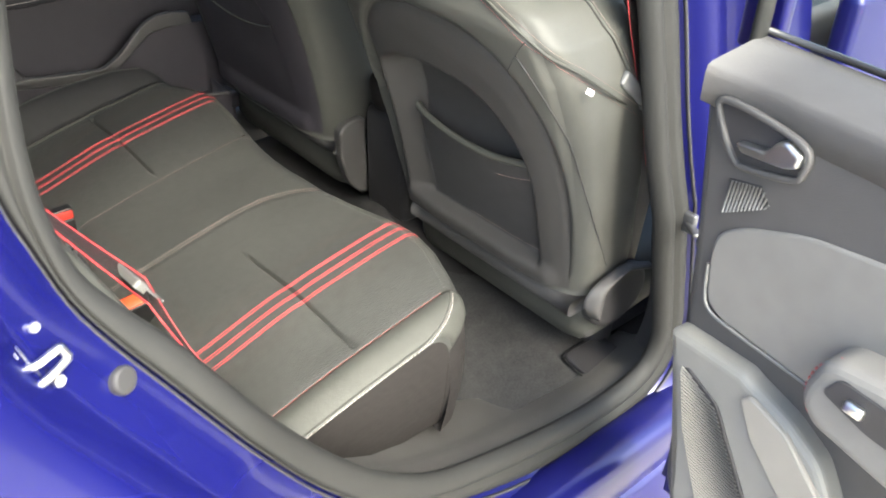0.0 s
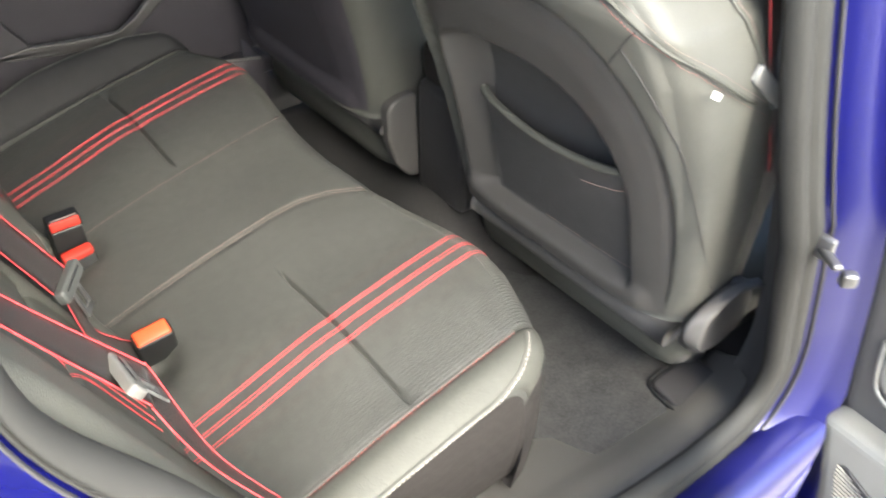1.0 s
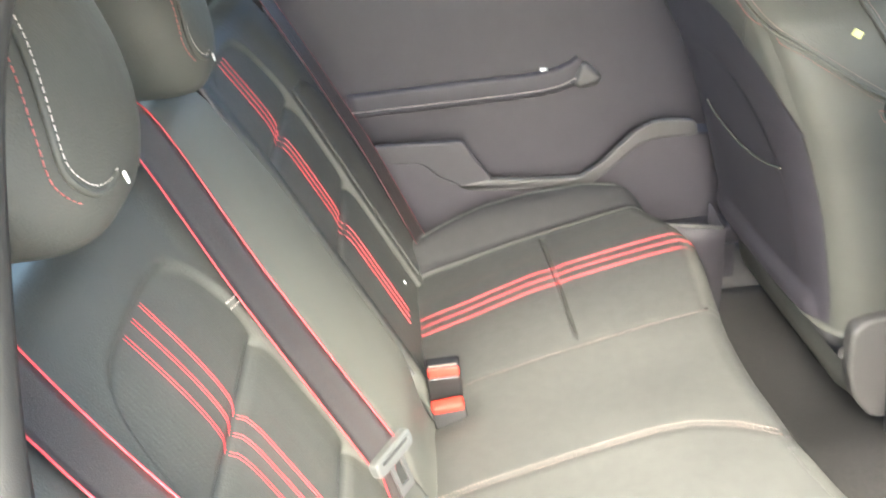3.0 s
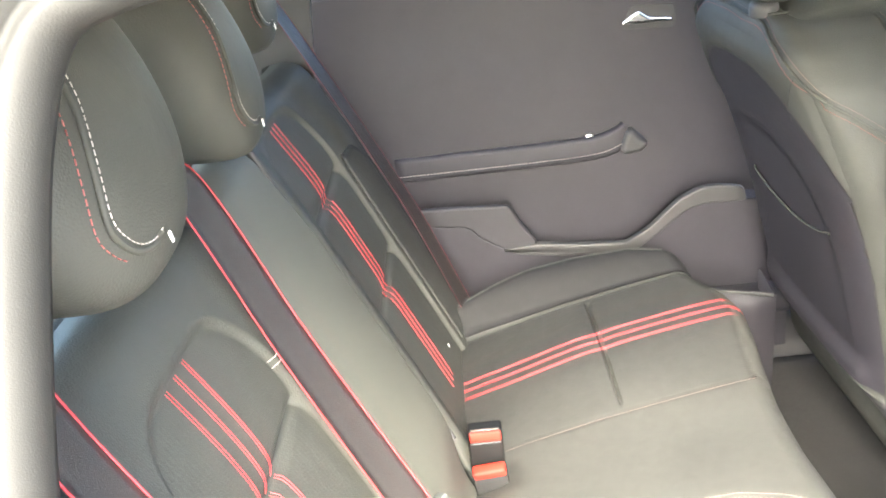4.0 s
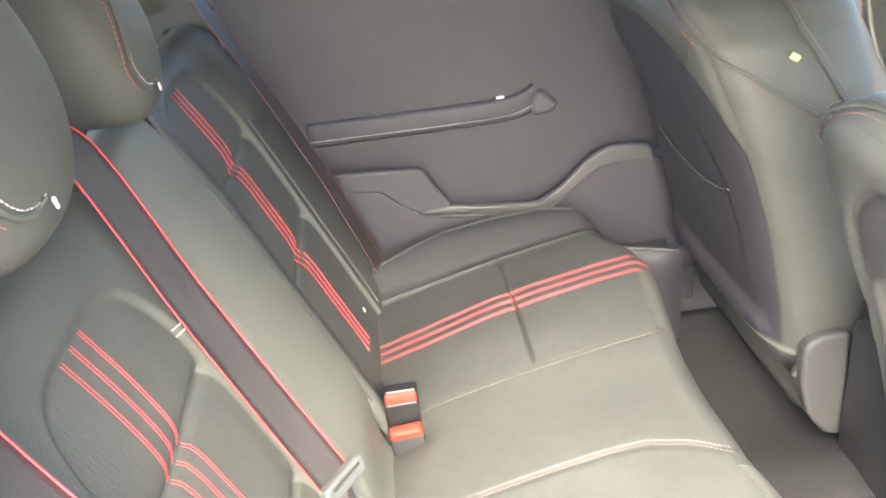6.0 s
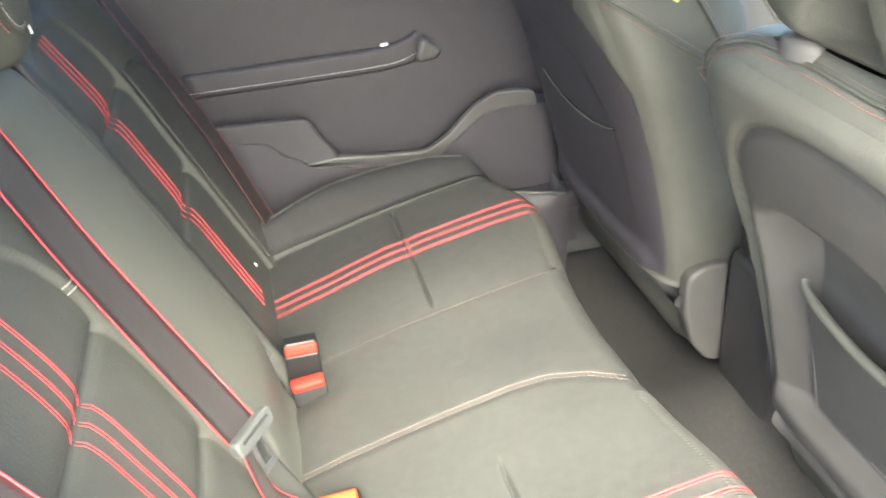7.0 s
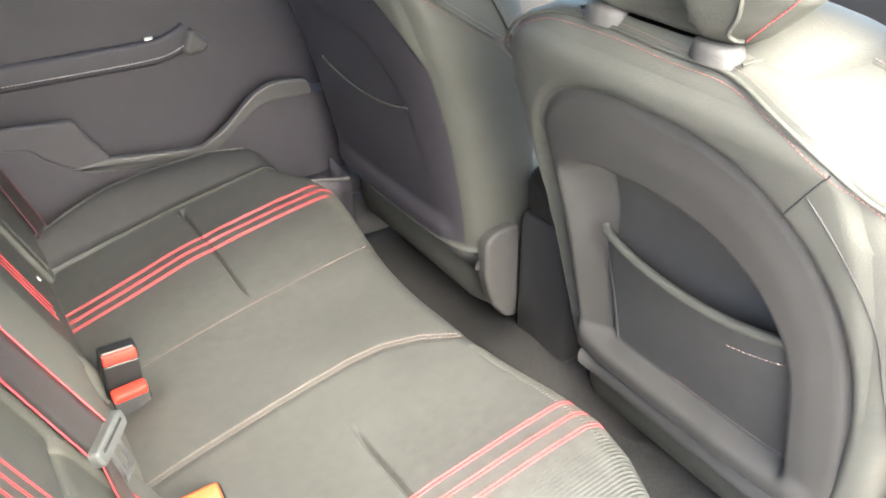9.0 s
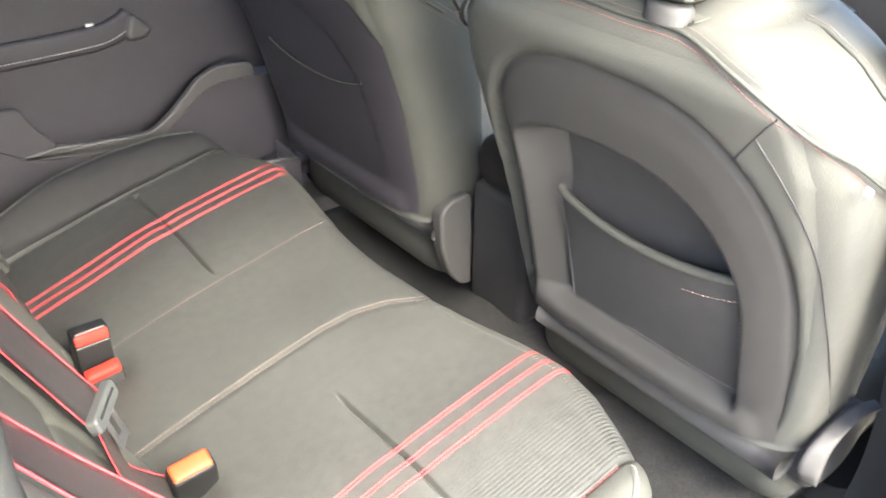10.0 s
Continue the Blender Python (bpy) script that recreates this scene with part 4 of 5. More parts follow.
    for sgn in (-1, 1):
        block("seat_rail", (0.4, 0.035, 0.05), pose(0.80, sgn * 0.2, 0.37), PLASTIC_DARK, s, "black seat rail", bevel=0.008)
    # added dark block that stands for the shade under the seat
    block("under_shade", (0.06, 0.46, 0.15), pose(0.57, 0, 0.41), PLASTIC_DARK, s, "dark filler for the shade under the seat", bevel=0.02)
    # headrest on two posts in collars
    zz = np.linspace(0, 1, 24)
    a = np.linspace(0, 2 * math.pi, 64, endpoint=False)
    cc, ss = np.cos(a), np.sin(a)
    rings = []
    for k in zz:
        wide = np.interp(k, [0, 0.04, 0.12, 0.3, 0.6, 0.85, 1], [0.098, 0.112, 0.130, 0.168, 0.165, 0.15, 0.11])
        dep = np.interp(k, [0, 0.04, 0.12, 0.7, 0.9, 1], [0.024, 0.036, 0.043, 0.048, 0.04, 0.02])
        y = wide * np.sign(ss) * np.abs(ss) ** 0.6
        # the underside is arched between the posts
        arch = (1 - k) ** 2 * 0.05 * (1 - sstep(np.abs(y), 0.03, 0.06))
        rings.append(np.stack([0.298 + dep * np.sign(cc) * np.abs(cc) ** 0.7 - k * 0.03, y, 1.115 + k * 0.19 + arch], -1))
    P = np.array(rings)
    caps = [(r * 64 + j, r * 64 + (j + 1) % 64, r * 64 + (63 - j) % 64, r * 64 + (64 - j) % 64) for r in (0, 23) for j in range(1, 31)]
    caps += [(r * 64, r * 64 + 1, r * 64 + 63) for r in (0, 23)] + [(r * 64 + 31, r * 64 + 32, r * 64 + 33) for r in (0, 23)]
    head = part("headrest", P.reshape(-1, 3), grid_faces(24, 64, False, True) + caps, LEATHER, s, "black leather headrest")
    for sgn in (-1, 1):
        cord = np.stack([P[k, 32 - sgn * d] for k, d in ((20, 6), (12, 6), (5, 7), (2, 8), (1, 10), (1, 12))]) + [-0.0015, 0, 0]
        tube("piping", smooth_path(cord, 6), 0.0024, LEATHER_SOFT, head, "raised leather piping", n=6)
        stitches("stitching", P[1:18, 32 - sgn * 12] + [-0.0012, sgn * 0.001, 0], RED, head, (-0.7, sgn * 0.7, 0), 0.003, 0.0024, 0.0007, "red stitching")
    for sgn in (-1, 1):
        tube("post", [(0.29, sgn * 0.073, 1.08), (0.29, sgn * 0.073, 1.16)], 0.007, CHROME, s, "chrome post")
        q = np.linspace(0, 2 * math.pi, 28, endpoint=False)
        C = np.array([[(0.283 + 0.019 * r * math.cos(v), sgn * 0.075 + 0.028 * r * math.sin(v), z) for v in q] for r, z in ((1.0, 1.095), (1.0, 1.106), (0.96, 1.110), (0.86, 1.1135), (0.6, 1.115), (0.3, 1.115))])
        part("collar", C.reshape(-1, 3), grid_faces(6, 28, False, True, flip=True) + [tuple(5 * 28 + v for v in range(28))], PLASTIC, s, "dark plastic collar")
    # crowned top of the seat back ahead of the posts
    TX, TY = np.meshgrid(np.linspace(0.275, 0.50, 14), np.linspace(-0.16, 0.16, 21), indexing="ij")
    crown = np.sin(math.pi * np.clip((TX - 0.275) / 0.24, 0, 1)) * np.maximum(0, 1 - (TY / 0.165) ** 4)
    surf("crown", np.stack([TX, TY, 1.082 + 0.052 * crown ** 0.7], -1), hide, s, "black leather crown of the seat back", thick=0.01)
    return s


seat_a = front_seat(1.0, 0.016)
tag = block("side_tag", (0.017, 0.003, 0.009), pose(0.338, -0.2925, 0.972, 0, 32, 0), LABEL, seat_a, "white fabric airbag tag", bevel=0.001)
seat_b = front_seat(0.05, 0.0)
seat_a.matrix_basis = pose(0, -0.332, 0)
seat_b.matrix_basis = pose(-0.045, 0.378, 0.042)
def hinge_cover(seat, sgn, outline, depth):
    Mx = Matrix(((1, 0, 0, 0.475), (0, 0, sgn, sgn * 0.258), (0, 1, 0, 0.50), (0, 0, 0, 1)))
    plate("hinge_cover", rounded(outline, 0.015, 5), depth, Mx, SHELL, seat, "dark plastic hinge cover", bevel=0.007, seg=4)


# flared cover on the near side: a pale rolled lip round a dark hollow
lip_out = smooth_path([(0.452, -0.270, 0.494), (0.428, -0.270, 0.529), (0.436, -0.270, 0.557), (0.463, -0.270, 0.572), (0.507, -0.270, 0.581), (0.54, -0.271, 0.580), (0.604, -0.272, 0.556)], 5)
lip_in = smooth_path([(0.462, -0.279, 0.490), (0.460, -0.281, 0.505), (0.462, -0.282, 0.539), (0.473, -0.282, 0.556), (0.498, -0.282, 0.567), (0.526, -0.282, 0.573), (0.59, -0.280, 0.550)], 5)
kk = np.linspace(0, 1, 9)[:, None, None]
lip_grid = lip_out[None] * (1 - kk) + lip_in[None] * kk + np.array([0, -0.012, 0.004])[None, None] * np.sin(kk * math.pi * 0.8)
cover = surf("hinge_cover", np.concatenate([lip_grid, lip_in[None] + [0.004, 0.02, -0.004], lip_in[None] + [0.012, 0.04, -0.012]], 0), PLASTIC, seat_a, "pale flared hinge cover", thick=0.003)
plate("hollow", [(0.535 + 0.078 * math.cos(a * math.pi / 16), 0.506 + 0.066 * math.sin(a * math.pi / 16)) for a in range(32)], 0.026, Matrix(((1, 0, 0, 0), (0, 0, -1, -0.245), (0, 1, 0, 0), (0, 0, 0, 1))), PLASTIC_DARK, cover, "dark round inner face", bevel=0.012, seg=4)
hinge_cover(seat_b, -1, [(-0.016, -0.064), (0.015, -0.105), (0.045, -0.11), (0.036, 0.086), (-0.012, 0.083), (-0.034, 0.066), (-0.034, 0.0)], 0.024)
thing(seat_a, "black leather front seat with map pocket and red stitching", "car seat", "front seats")
thing(seat_b, "black leather front seat across the tunnel with map pocket", "car seat", "front seats")
block("side_tag", (0.013, 0.003, 0.009), pose(0.392, -0.268, 1.012, 0, 32, 0), YELLOW, seat_b, "yellow fabric tag", bevel=0.001)

# centre console between the front seats
console = empty("centre_console")
thing(console, "dark plastic centre console between the front seats", "console")
block("console_body", (1.0, 0.145, 0.25), pose(0.955, 0.017, 0.54), PLASTIC_DARK, console, "dark plastic console box", bevel=0.02)
block("armrest", (0.34, 0.14, 0.10), pose(0.625, 0.017, 0.71, 0, -3, 0), BORDER, console, "black leather armrest", bevel=0.035, seg=5)

# floor mat
mat_y = rounded([(-0.60, 0.10), (-0.165, 0.10), (-0.165, 0.475), (-0.205, 0.487), (-0.235, 0.52), (-0.30, 0.56), (-0.60, 0.56)], 0.02)
floor_mat = plate("floor_mat", [(y, x) for y, x in mat_y], 0.007, Matrix(((0, 1, 0, 0), (1, 0, 0, 0), (0, 0, -1, 0.353), (0, 0, 0, 1))), MAT_RUG, bevel=0.002)
thing(floor_mat, "dark grey carpet floor mat on the rear floor", "floor mat")
clip = empty("rail_cover")
thing(clip, "black plastic rail end cover on the carpet", "rail cover")
plate("cover", rounded([(0.455, -0.648), (0.57, -0.648), (0.57, -0.545), (0.462, -0.545)], 0.018, 5), 0.016, pose(0, 0, 0.345), PLASTIC_DARK, clip, bevel=0.005, seg=3)
tube("rim", smooth_path([(0.53, -0.538, 0.357), (0.475, -0.540, 0.357), (0.458, -0.552, 0.357), (0.450, -0.60, 0.357), (0.447, -0.648, 0.357)], 6), 0.0022, GLOSS_BLACK, clip, "black rubber edge", n=6)

# ---- far rear door, closed ----
far_door = empty("closed_rear_door")
thing(far_door, "closed rear door with dark plastic trim and a moulded bin", "car door")


def door_frame(y):
    """A plane that faces the cabin from the far side: u ahead, v up."""
    return Matrix(((1, 0, 0, 0), (0, 0, -1, y), (0, 1, 0, 0), (0, 0, 0, 1)))


# trim darker than on the open door, with far-side shade in its colour
plate("trim_panel", rounded([(-0.5, 0.33), (0.5, 0.33), (0.5, 1.175), (-0.52, 1.175)], 0.02), 0.05, door_frame(0.82), FAR_SHADE_PLASTIC, far_door, "dark grey grained door trim", bevel=0.012)
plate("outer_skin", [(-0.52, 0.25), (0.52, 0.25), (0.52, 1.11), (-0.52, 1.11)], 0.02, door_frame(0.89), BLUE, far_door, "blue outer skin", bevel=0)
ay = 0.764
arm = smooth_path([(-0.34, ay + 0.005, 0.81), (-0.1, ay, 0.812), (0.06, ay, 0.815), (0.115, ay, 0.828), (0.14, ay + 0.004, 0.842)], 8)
armrest = sweep("armrest", arm, rrect(0.010, 0.025, 0.9, 5), (0, 0, 1), FAR_SHADE_PLASTIC, far_door, "black leather pull handle")
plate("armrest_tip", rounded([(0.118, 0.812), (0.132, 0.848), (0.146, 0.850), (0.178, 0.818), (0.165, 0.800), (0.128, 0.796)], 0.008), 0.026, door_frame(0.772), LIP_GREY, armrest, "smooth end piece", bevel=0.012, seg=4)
stitches("stitching", arm + [0, -0.0112, -0.011], WHITE, armrest, (0, -1, 0), 0.004, 0.003, 0.0008, "pale stitching")
block("window_switch", (0.016, 0.008, 0.007), pose(0.06, ay, 0.842), STEEL, armrest, "small bright window switch", bevel=0.002)
lip = [(-0.128, 0.648), (-0.07, 0.654), (-0.01, 0.645), (0.111, 0.634), (0.157, 0.660), (0.222, 0.719), (0.262, 0.737), (0.300, 0.738), (0.349, 0.730),
       (0.357, 0.697), (0.272, 0.700), (0.238, 0.692), (0.180, 0.647), (0.130, 0.612), (-0.02, 0.618), (-0.11, 0.632), (-0.14, 0.644)]
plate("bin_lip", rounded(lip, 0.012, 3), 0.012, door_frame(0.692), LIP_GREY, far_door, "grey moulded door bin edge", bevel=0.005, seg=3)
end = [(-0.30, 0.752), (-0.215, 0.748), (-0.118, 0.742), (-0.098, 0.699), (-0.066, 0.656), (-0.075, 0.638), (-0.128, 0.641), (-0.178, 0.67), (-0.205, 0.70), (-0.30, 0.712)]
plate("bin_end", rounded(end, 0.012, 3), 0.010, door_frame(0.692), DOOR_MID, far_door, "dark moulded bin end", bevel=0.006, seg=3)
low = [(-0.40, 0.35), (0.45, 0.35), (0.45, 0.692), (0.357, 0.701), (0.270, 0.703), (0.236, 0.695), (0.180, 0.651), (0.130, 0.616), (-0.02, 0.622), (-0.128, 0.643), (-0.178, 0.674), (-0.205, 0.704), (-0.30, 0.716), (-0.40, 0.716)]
plate("bin_front", low, 0.051, door_frame(0.735), FAR_SHADE_PLASTIC, far_door, "dark bin front", bevel=0.003)
bez = rounded([(0.13, 1.045), (0.235, 1.04), (0.235, 1.085), (0.15, 1.09)], 0.012)
handle = plate("handle_recess", bez, 0.004, door_frame(0.772), PLASTIC_DARK, far_door, "dark handle recess", bevel=0.001)
plate("lever", rounded([(0.128, 1.060), (0.150, 1.074), (0.163, 1.080), (0.182, 1.066), (0.226, 1.061), (0.226, 1.055), (0.145, 1.054)], 0.004), 0.012, door_frame(0.767), CHROME, handle, "chrome lever", bevel=0.004, seg=3)
block("window_ledge", (1.02, 0.06, 0.03), pose(-0.01, 0.80, 1.185), FAR_SHADE_PLASTIC, far_door, "dark window ledge", bevel=0.01)
wg = part("window_glass", [(-0.5, 0.80, 1.12), (0.5, 0.80, 1.12), (0.44, 0.62, 1.40), (-0.42, 0.62, 1.40)], [(0, 1, 2, 3)], GLASS_DARK, far_door, "dark privacy glass", smooth=False)
wg.visible_shadow = False
far_trim = block("sill_trim", (0.62, 0.07, 0.05), pose(0.2, 0.665, 0.485), FAR_SHADE_PLASTIC, body, "dark plastic far sill trim", bevel=0.015)
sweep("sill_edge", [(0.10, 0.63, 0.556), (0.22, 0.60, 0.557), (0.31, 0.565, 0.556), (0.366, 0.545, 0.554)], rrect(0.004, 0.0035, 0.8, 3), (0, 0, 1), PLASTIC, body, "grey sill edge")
surf("sill_face", np.array([[(x, y, z) for z in np.linspace(0.34, 0.552, 6)] for x, y in ((0.10, 0.635), (0.22, 0.605), (0.31, 0.57), (0.372, 0.548), (0.38, 0.66))]), FAR_SHADE_PLASTIC, body, "dark sill face", thick=0.004)
block("roof_rail", (1.7, 0.06, 0.06), pose(-0.1, 0.585, 1.395), HEADLINER, body, "pale roof rail", bevel=0.02)
block("roof_rail", (1.7, 0.05, 0.06), pose(-0.1, -0.545, 1.40), HEADLINER, body, "pale roof rail", bevel=0.02)

# ---- near rear door, swung open ----
door = empty("open_rear_door")
thing(door, "open blue rear door with dark trim, chrome lever and armrest", "car door")
DM = Matrix(((-0.13, 0, -0.9915, 0.264), (-0.9915, 0, 0.13, -0.844), (0, 1, 0, 0), (0, 0, 0, 1)))


def at_door(u, v, n):
    return DM @ Matrix.Translation((u, v, n))


def dp(u, v, n):
    return tuple(DM @ Vector((u, v, n)))


plate("trim_panel", rounded([(0.0, 1.10), (0.03, 0.90), (0.047, 0.75), (0.07, 0.5), (0.10, 0.43), (0.74, 0.43), (0.78, 0.8), (0.76, 1.10)], 0.02), 0.055, at_door(0, 0, -0.055), PLASTIC, door, "dark grey grained door trim", bevel=0.016, seg=4)
plate("door_shell", [(0.02, 0.36), (0.80, 0.36), (0.84, 0.8), (0.80, 1.09), (0.01, 1.09)], 0.05, at_door(0, 0, -0.13), BLUE, door, "blue painted door shell", bevel=0.01)
surf("outer_skin", np.array([[dp(u, v, -0.13 - 0.03 * math.sin(math.pi * (v - 0.33) / 0.8)) for v in np.linspace(0.33, 1.1, 10)] for u in np.linspace(-0.02, 0.86, 10)]), BLUE, door, "blue outer skin", thick=0.004)
sweep("window_ledge", [dp(u, 0, 0) for u in np.linspace(0.0, 0.76, 10)], [(-1.06, 0.001), (-1.094, 0.0015), (-1.102, -0.001), (-1.106, -0.006), (-1.119, -0.07), (-1.121, -0.092), (-1.05, -0.092)], (-0.9915, 0.13, 0), PLASTIC, door, "dark grained window ledge")
tube("belt_seal", [dp(u, 1.126, -0.096) for u in np.linspace(0.0, 0.74, 8)], 0.0045, GLOSS_BLACK, door, "black rubber window seal")
plate("insert", rounded([(0.065, 0.885), (0.068, 0.915), (0.10, 0.94), (0.18, 0.972), (0.27, 0.987), (0.70, 1.0), (0.70, 0.79), (0.235, 0.80), (0.10, 0.805), (0.074, 0.82)], 0.02, 4), 0.006, at_door(0, 0, -0.002), INSERT, door, "soft grey padded insert", bevel=0.004, seg=3)
tube("insert_piping", smooth_path([dp(0.066, 0.87, 0.004), dp(0.072, 0.825, 0.004), dp(0.085, 0.808, 0.004), (dp(0.12, 0.803, 0.004)), dp(0.22, 0.80, 0.004), dp(0.5, 0.795, 0.004)], 6), 0.0022, PLASTIC_GREY, door, n=6)
bez = smooth_path([(u, v, 0) for u, v in ((0.046, 1.039), (0.066, 1.015), (0.083, 1.011), (0.144, 1.024), (0.154, 1.037), (0.156, 1.056), (0.142, 1.067), (0.094, 1.075), (0.045, 1.077), (0.031, 1.068))], 4, True)
recess = plate("handle_recess", [(p[0], p[1]) for p in bez], 0.002, at_door(0, 0, 0.001), PLASTIC_DARK, door, "dark handle recess", bevel=0)
sweep("bezel", [dp(p[0], p[1], 0.004) for p in bez], rrect(0.004, 0.005, 0.8, 3), (-1, 0.1, 0), PLASTIC, recess, "grey bezel", closed=True)
lever = plate("lever", rounded([(0.070, 1.040), (0.080, 1.030), (0.137, 1.036), (0.152, 1.043), (0.154, 1.057), (0.132, 1.066), (0.121, 1.062), (0.111, 1.046)], 0.005, 4), 0.012, at_door(0, 0, 0.004), STEEL, recess, "satin silver lever", bevel=0.004, seg=3)
grille = plate("tweeter_grille", [(0.068, 0.944), (0.125, 0.978), (0.108, 0.998), (0.066, 0.988)][::-1], 0.002, at_door(0, 0, 0.001), PLASTIC_DARK, door, "small tweeter grille", bevel=0)
for k in range(12):
    u = 0.068 + 0.0048 * k
    lo = 0.944 + max(0, u - 0.068) * 0.6
    hi = min(0.988 + (u - 0.066) * 0.24, 0.998 - max(0, u - 0.108) * 1.2)
    if hi - lo > 0.006:
        tube("slat", [dp(u, lo, 0.004), dp(u + 0.004, hi, 0.004)], 0.0013, PLASTIC_GREY, grille, n=5)
# lower moulding: speaker grille and bin
plate("lower_trim", rounded([(0.061, 0.719), (0.094, 0.60), (0.12, 0.43), (0.42, 0.43), (0.36, 0.60), (0.312, 0.694), (0.287, 0.73), (0.237, 0.756), (0.178, 0.771), (0.166, 0.776), (0.061, 0.770), (0.05, 0.766)], 0.012), 0.03, at_door(0, 0, 0), LOWER_TRIM, door, "grey moulded lower trim", bevel=0.012, seg=4)
sp = plate("speaker_grille", rounded([(0.084, 0.72), (0.106, 0.641), (0.15, 0.55), (0.17, 0.45), (0.27, 0.45), (0.25, 0.56), (0.219, 0.609), (0.148, 0.712), (0.091, 0.734)], 0.01), 0.004, at_door(0, 0, 0.029), PLASTIC_DARK, door, "perforated speaker grille", bevel=0.001)
for k in range(56):
    v = 0.455 + 0.005 * k
    lo = np.interp(v, [0.45, 0.55, 0.641, 0.72], [0.172, 0.152, 0.108, 0.086])
    hi = np.interp(v, [0.45, 0.56, 0.609, 0.712, 0.734], [0.268, 0.248, 0.217, 0.146, 0.095])
    if hi - lo > 0.008:
        tube("grille_bar", [dp(lo, v, 0.0345), dp(hi, v - 0.004, 0.0345)], 0.0014, DOOR_SOFT, sp, n=4)
plate("bin", rounded([(0.203, 0.703), (0.263, 0.653), (0.31, 0.56), (0.33, 0.45), (0.40, 0.45), (0.355, 0.60), (0.31, 0.69), (0.245, 0.745), (0.188, 0.76), (0.176, 0.75)], 0.008), 0.008, at_door(0, 0, 0.028), DOOR_SOFT, door, "smooth grey door bin", bevel=0.003, seg=3)
arm2 = plate("armrest", rounded([(0.252, 0.819), (0.274, 0.797), (0.36, 0.785), (0.70, 0.76), (0.73, 0.85), (0.68, 0.90), (0.33, 0.897), (0.279, 0.889), (0.262, 0.879), (0.251, 0.843)], 0.01, 5), 0.055, at_door(0, 0, 0.001), INSERT, door, "padded grey armrest", bevel=0.016, seg=4)
edge = smooth_path([dp(0.275, 0.886, 0.036), dp(0.2545, 0.86, 0.04), dp(0.2525, 0.825, 0.043), dp(0.275, 0.80, 0.045), dp(0.36, 0.788, 0.045), dp(0.5, 0.777, 0.045)], 6)
stitches("stitching", edge, RED, arm2, (-0.7, 0, 0.7), 0.005, 0.003, 0.0011, "red stitching")
plate("switch_panel", rounded([(0.276, 0.852), (0.33, 0.838), (0.45, 0.833), (0.45, 0.876), (0.29, 0.879)], 0.008), 0.004, at_door(0, 0, 0.055), PLASTIC_DARK, arm2, "dark switch panel", bevel=0.001)
block("window_switch", (0.022, 0.014, 0.010), at_door(0.315, 0.859, 0.062), STEEL, arm2, "bright window switch", bevel=0.004)
block("window_frame", (0.014, 0.36, 0.024), at_door(-0.004, 1.27, -0.086), RUBBER, door, "dark rubber window channel", bevel=0.01)
block("frame_skin", (0.06, 0.36, 0.02), at_door(-0.022, 1.27, -0.118), BLUE, door, "blue window frame", bevel=0.006)
gl = part("window_glass", [dp(0.02, 1.12, -0.10), dp(0.75, 1.12, -0.10), dp(0.72, 1.46, -0.13), dp(0.02, 1.46, -0.10)], [(0, 1, 2, 3)], GLASS, door, "clear window glass", smooth=False)
gl.visible_shadow = False

# ---- belts and buckles ----
def webbing(name, pts, ways, parent, half=0.0235, label="", edge=0.0009, edge_mat=None):
    """A belt with red edges: centre line and the way across it."""
    c = smooth_path(pts, 10)
    w = smooth_path(ways, 10)
    w /= np.linalg.norm(w, axis=1, keepdims=True)
    t = np.gradient(c, axis=0)
    n = np.cross(t, w)
    n /= np.linalg.norm(n, axis=1, keepdims=True)
    k = np.linspace(-1, 1, 7)
    P = c[:, None] + w[:, None] * (k * half)[None, :, None]
    ob = surf(name, P, WEB, parent, label, thick=0.0016)
    for e in (-1, 1):
        sweep("red_edge", c + w * half * e, rrect(edge, edge, 0.6, 2), n, edge_mat or RED, ob, "red woven edge")
    return ob


belt = empty("middle_seat_belt")
thing(belt, "black seat belt with red edges hanging over the backrest", "seat belt", "seat belts")
webbing("webbing", [(-0.515, -0.14, 1.15), (-0.47, -0.142, 1.13), (-0.397, -0.16, 0.965), (-0.34, -0.17, 0.84), (-0.287, -0.179, 0.727)], [(0.3, 0.95, 0.1), (0.38, 0.92, 0), (0.45, 0.89, 0), (0.52, 0.85, 0), (0.6, 0.8, 0)], belt, half=0.0245)
lap_a = smooth_path([(-0.294, -0.193, 0.715), (-0.285, -0.191, 0.651), (-0.272, -0.190, 0.597), (-0.251, -0.184, 0.538), (-0.238, -0.184, 0.50)], 8)
lap_b = smooth_path([(-0.280, -0.176, 0.715), (-0.277, -0.176, 0.668), (-0.268, -0.174, 0.634), (-0.245, -0.166, 0.600), (-0.222, -0.160, 0.572)], 8)
kk = np.linspace(0, 1, 7)[None, :, None]
lap = surf("lap_webbing", lap_a[:, None] * (1 - kk) + lap_b[:, None] * kk + np.array([0.006, 0, 0.004]) * np.sin(kk * math.pi), WEB, belt, "slack lap webbing", thick=0.0016)
for line in (lap_a, lap_b):
    tube("red_edge", line, 0.0009, RED, lap, "red woven edge", n=6)


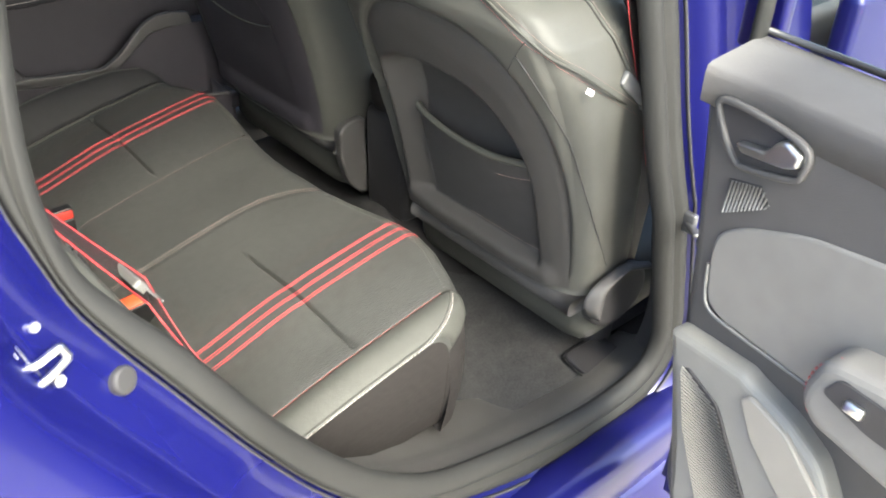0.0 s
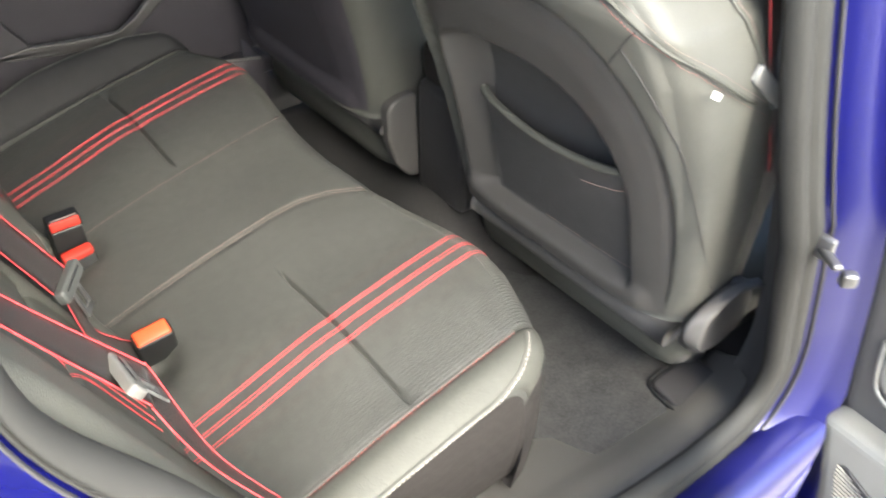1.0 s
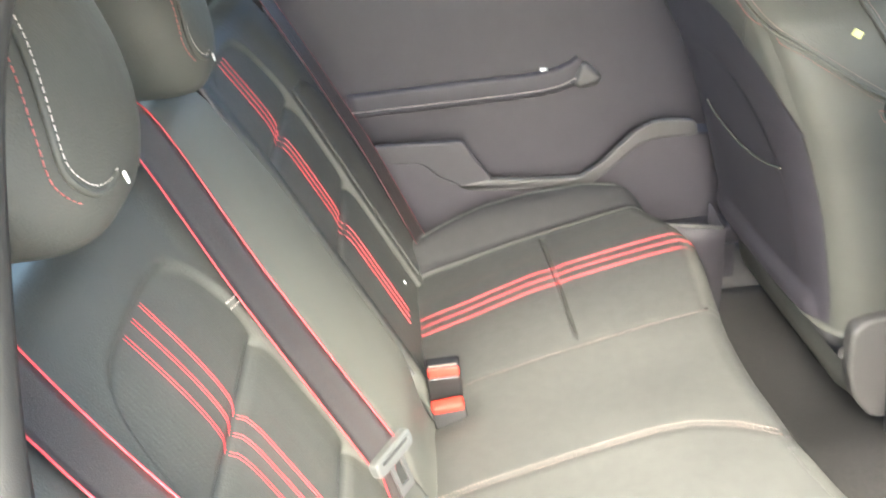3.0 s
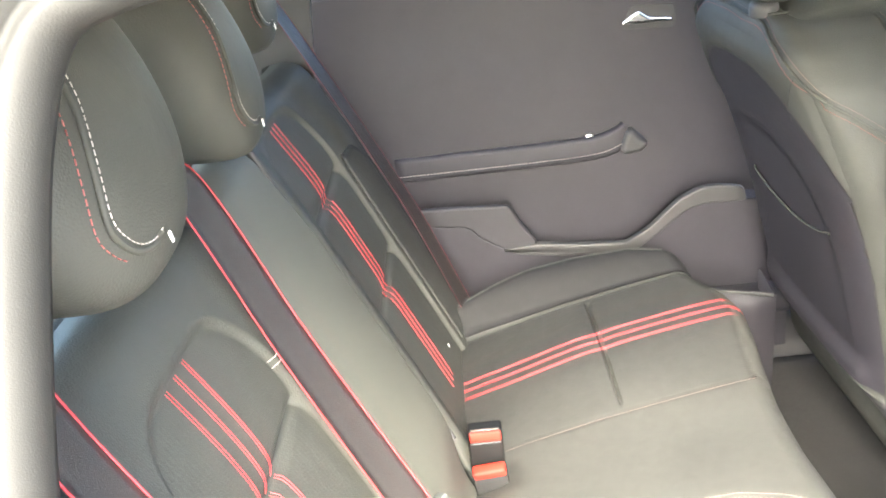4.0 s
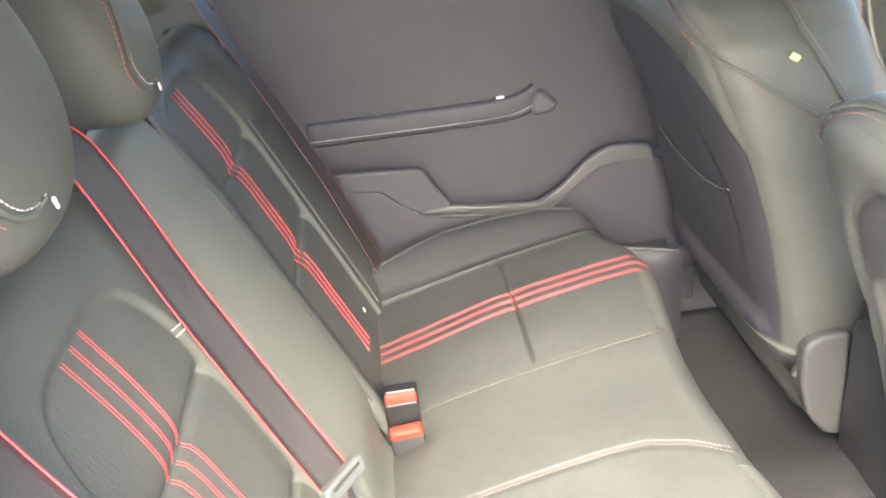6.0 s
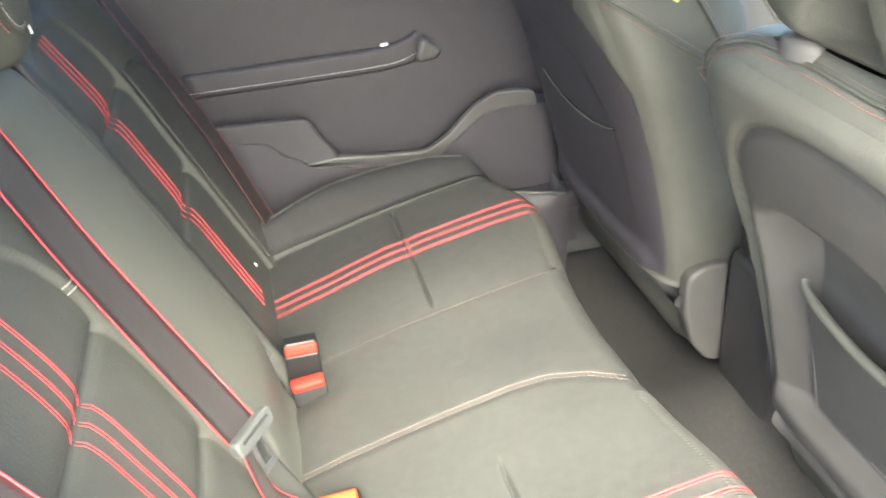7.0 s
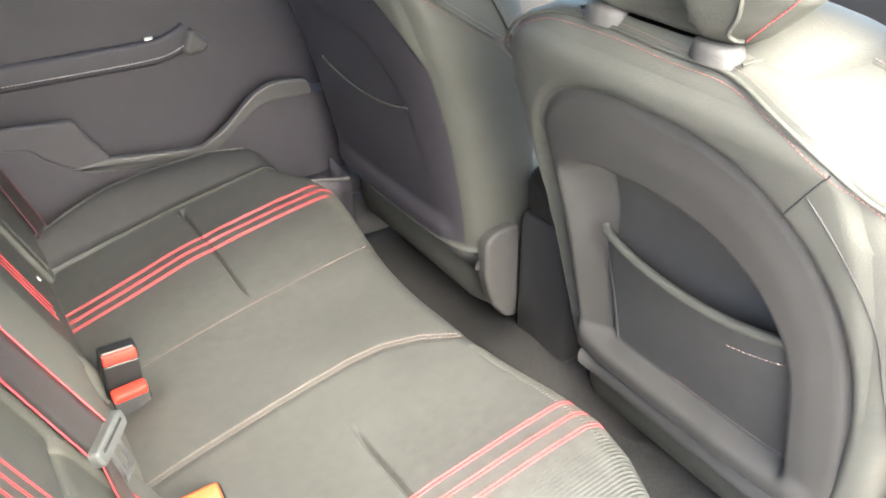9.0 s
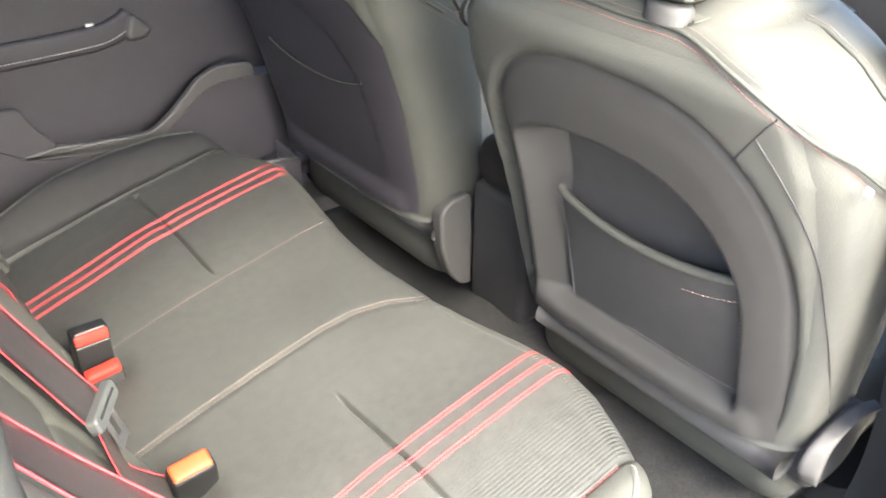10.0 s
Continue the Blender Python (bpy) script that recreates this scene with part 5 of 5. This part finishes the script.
def tongue(parent, m, grip=TONGUE):
    o = rounded([(-0.036, 0.0), (0.036, 0.0), (0.034, -0.022), (-0.034, -0.022)], 0.008)
    t = plate("tongue_grip", o, 0.012, m @ Matrix.Translation((0, 0, -0.006)), grip, parent, "grey plastic tongue grip", bevel=0.004, seg=3)
    for side in (-1, 1):
        block("belt_slot", (0.05, 0.0035, 0.002), m @ Matrix.Translation((0, -0.007, side * 0.0062)), GLOSS_BLACK, t, "narrow black belt slot", bevel=0.0006)
    bm = bmesh.new()
    for (a, b) in (((-0.013, -0.02), (-0.007, -0.058)), ((0.007, -0.02), (0.013, -0.058)), ((-0.013, -0.052), (0.013, -0.062))):
        r = bmesh.ops.create_cube(bm, size=1.0)
        sx, sy = abs(b[0] - a[0]), abs(b[1] - a[1])
        bmesh.ops.scale(bm, vec=(sx, sy, 0.003), verts=r["verts"])
        bmesh.ops.translate(bm, vec=((a[0] + b[0]) / 2, (a[1] + b[1]) / 2, 0), verts=r["verts"])
    bmesh.ops.transform(bm, matrix=m, verts=bm.verts)
    from_bm("tongue_plate", bm, DARK_STEEL, t, "steel latch plate")
    return t


def axes(o, x, y):
    x, y = Vector(x).normalized(), Vector(y)
    z = x.cross(y).normalized()
    y = z.cross(x)
    return Matrix(((x[0], y[0], z[0], o[0]), (x[1], y[1], z[1], o[1]), (x[2], y[2], z[2], o[2]), (0, 0, 0, 1)))


tongue(belt, axes((-0.282, -0.176, 0.738), (0.55, 0.83, 0), (-0.25, 0.1, 0.9)))
near_belt = empty("near_seat_belt")
thing(near_belt, "black seat belt with red edges beside the open door", "seat belt", "seat belts")
webbing("webbing", [(-0.513, -0.495, 1.24), (-0.452, -0.514, 1.11), (-0.384, -0.526, 0.99), (-0.304, -0.538, 0.868)], [(0.0, 0.98, 0.2), (0.0, 0.98, 0.2), (0.05, 0.95, 0.2), (0.3, 0.9, 0.2)], near_belt, half=0.0215)
webbing("lap_webbing", [(-0.304, -0.538, 0.868), (-0.276, -0.574, 0.780), (-0.222, -0.602, 0.683), (-0.176, -0.624, 0.594)], [(0.309, 0.928, 0.206), (0.320, 0.774, -0.546), (0.336, 0.648, -0.684), (0.381, 0.583, -0.717)], near_belt)
tongue(near_belt, axes((-0.327, -0.549, 0.909), (0.0, 0.98, -0.14), (-0.55, 0.05, 0.83)) @ Matrix.Scale(0.86, 4), PALE_TONGUE)
far_belt = empty("far_seat_belt")
thing(far_belt, "black seat belt with red edges beside the closed door", "seat belt", "seat belts")
# red edges darker than on the other belts: shade put into the thread
webbing("webbing", [(-0.515, 0.55, 1.25), (-0.472, 0.552, 1.167), (-0.389, 0.557, 0.996), (-0.330, 0.56, 0.866), (-0.294, 0.56, 0.784), (-0.225, 0.56, 0.60)], [(0.35, 0.9, 0.1), (0.35, 0.9, 0.1), (0.35, 0.9, 0.1), (0.4, 0.9, 0.1), (0.45, 0.88, 0.1), (0.5, 0.85, 0.1)], far_belt, half=0.017, edge=0.0006, edge_mat=SHADED_RED)


front_belt = empty("pillar_belt")
thing(front_belt, "black front seat belt with red edges along the pillar", "seat belt", "seat belts")
webbing("webbing", [(0.43, -0.598, 1.12), (0.462, -0.60, 1.03), (0.52, -0.60, 0.89), (0.556, -0.60, 0.79)], [(0.9, 0.3, 0.3)] * 4, front_belt, edge=0.0006)
# thin whitish wedge between seat shoulder and pillar belt
block("pale_wedge", (0.10, 0.012, 0.024), pose(0.465, -0.612, 0.937, 0, 40, 0), PLASTIC_GREY, front_belt, "pale grey wedge beside the belt", bevel=0.005)


def buckle(m, colour, label, tip):
    b = empty("belt_buckle")
    block("case", (0.056, 0.03, 0.065), Matrix(), BUCKLE_BLACK, b, "black buckle case", bevel=0.006)
    block("button", (0.050, 0.024, 0.012), pose(0, 0, 0.031, 8, 0, 0), colour, b, "red release button", bevel=0.004)
    if tip:
        block("slot", (0.044, 0.003, 0.002), pose(0, 0.0125, 0.0355), PLASTIC_GREY, b, "grey slot edge", bevel=0.001)
    block("stalk", (0.03, 0.008, 0.05), pose(0, 0, -0.045), WEB, b, "webbing stalk", bevel=0.002)
    b.matrix_world = m
    return thing(b, label, "buckle", "belt buckles")


buckle(axes((-0.198, -0.168, 0.562), (0.98, -0.05, 0.12), (0.05, 0.9, 0.3)), ORANGEBTN, "black belt buckle with an orange-red button on the bench", False)
def upright_buckle(m):
    """A buckle seen from its broad side: slot and pale edge on top, red button below them."""
    b = empty("belt_buckle")
    block("case", (0.051, 0.026, 0.085), pose(0, 0, 0), BUCKLE_BLACK, b, "black buckle case", bevel=0.004)
    block("button", (0.047, 0.014, 0.017), pose(0, -0.0085, 0.0325, -8, 0, 0), REDBTN, b, "red release button", bevel=0.003)
    block("slot_edge", (0.042, 0.004, 0.003), pose(0, -0.008, 0.0418, 14, 0, 0), SLOT, b, "pale slot edge", bevel=0.0015)
    block("ridge", (0.046, 0.003, 0.0025), pose(0, -0.0135, 0.0215), PLASTIC, b, "grey ridge under the button", bevel=0.001)
    b.matrix_world = m
    return thing(b, "black belt buckle with a red button and pale slot edge", "buckle", "belt buckles")


def low_buckle(m):
    b = empty("belt_buckle")
    block("case", (0.052, 0.022, 0.05), pose(0, 0, 0), GLOSS_BLACK, b, "black buckle case", bevel=0.004)
    block("button", (0.05, 0.02, 0.016), pose(0, -0.0035, 0.0235, 12, 0, 0), REDBTN, b, "red release button", bevel=0.005)
    b.matrix_world = m
    return thing(b, "black belt buckle sunk low with only its red button showing", "buckle", "belt buckles")


upright_buckle(pose(-0.212, 0.130, 0.579, 4, 0, 0))
low_buckle(pose(-0.209, 0.105, 0.536, 0, -5, 0))
for y in (0.16, 0.43, -0.18, -0.45):
    t = block("child_seat_anchor_tag", (0.002, 0.005, 0.008), pose(-0.262, y, 0.585, 0, -20, 0), LABEL, None, bevel=0.001)
    thing(t, "small white anchor tag where cushion meets backrest", "tag", "anchor tags")
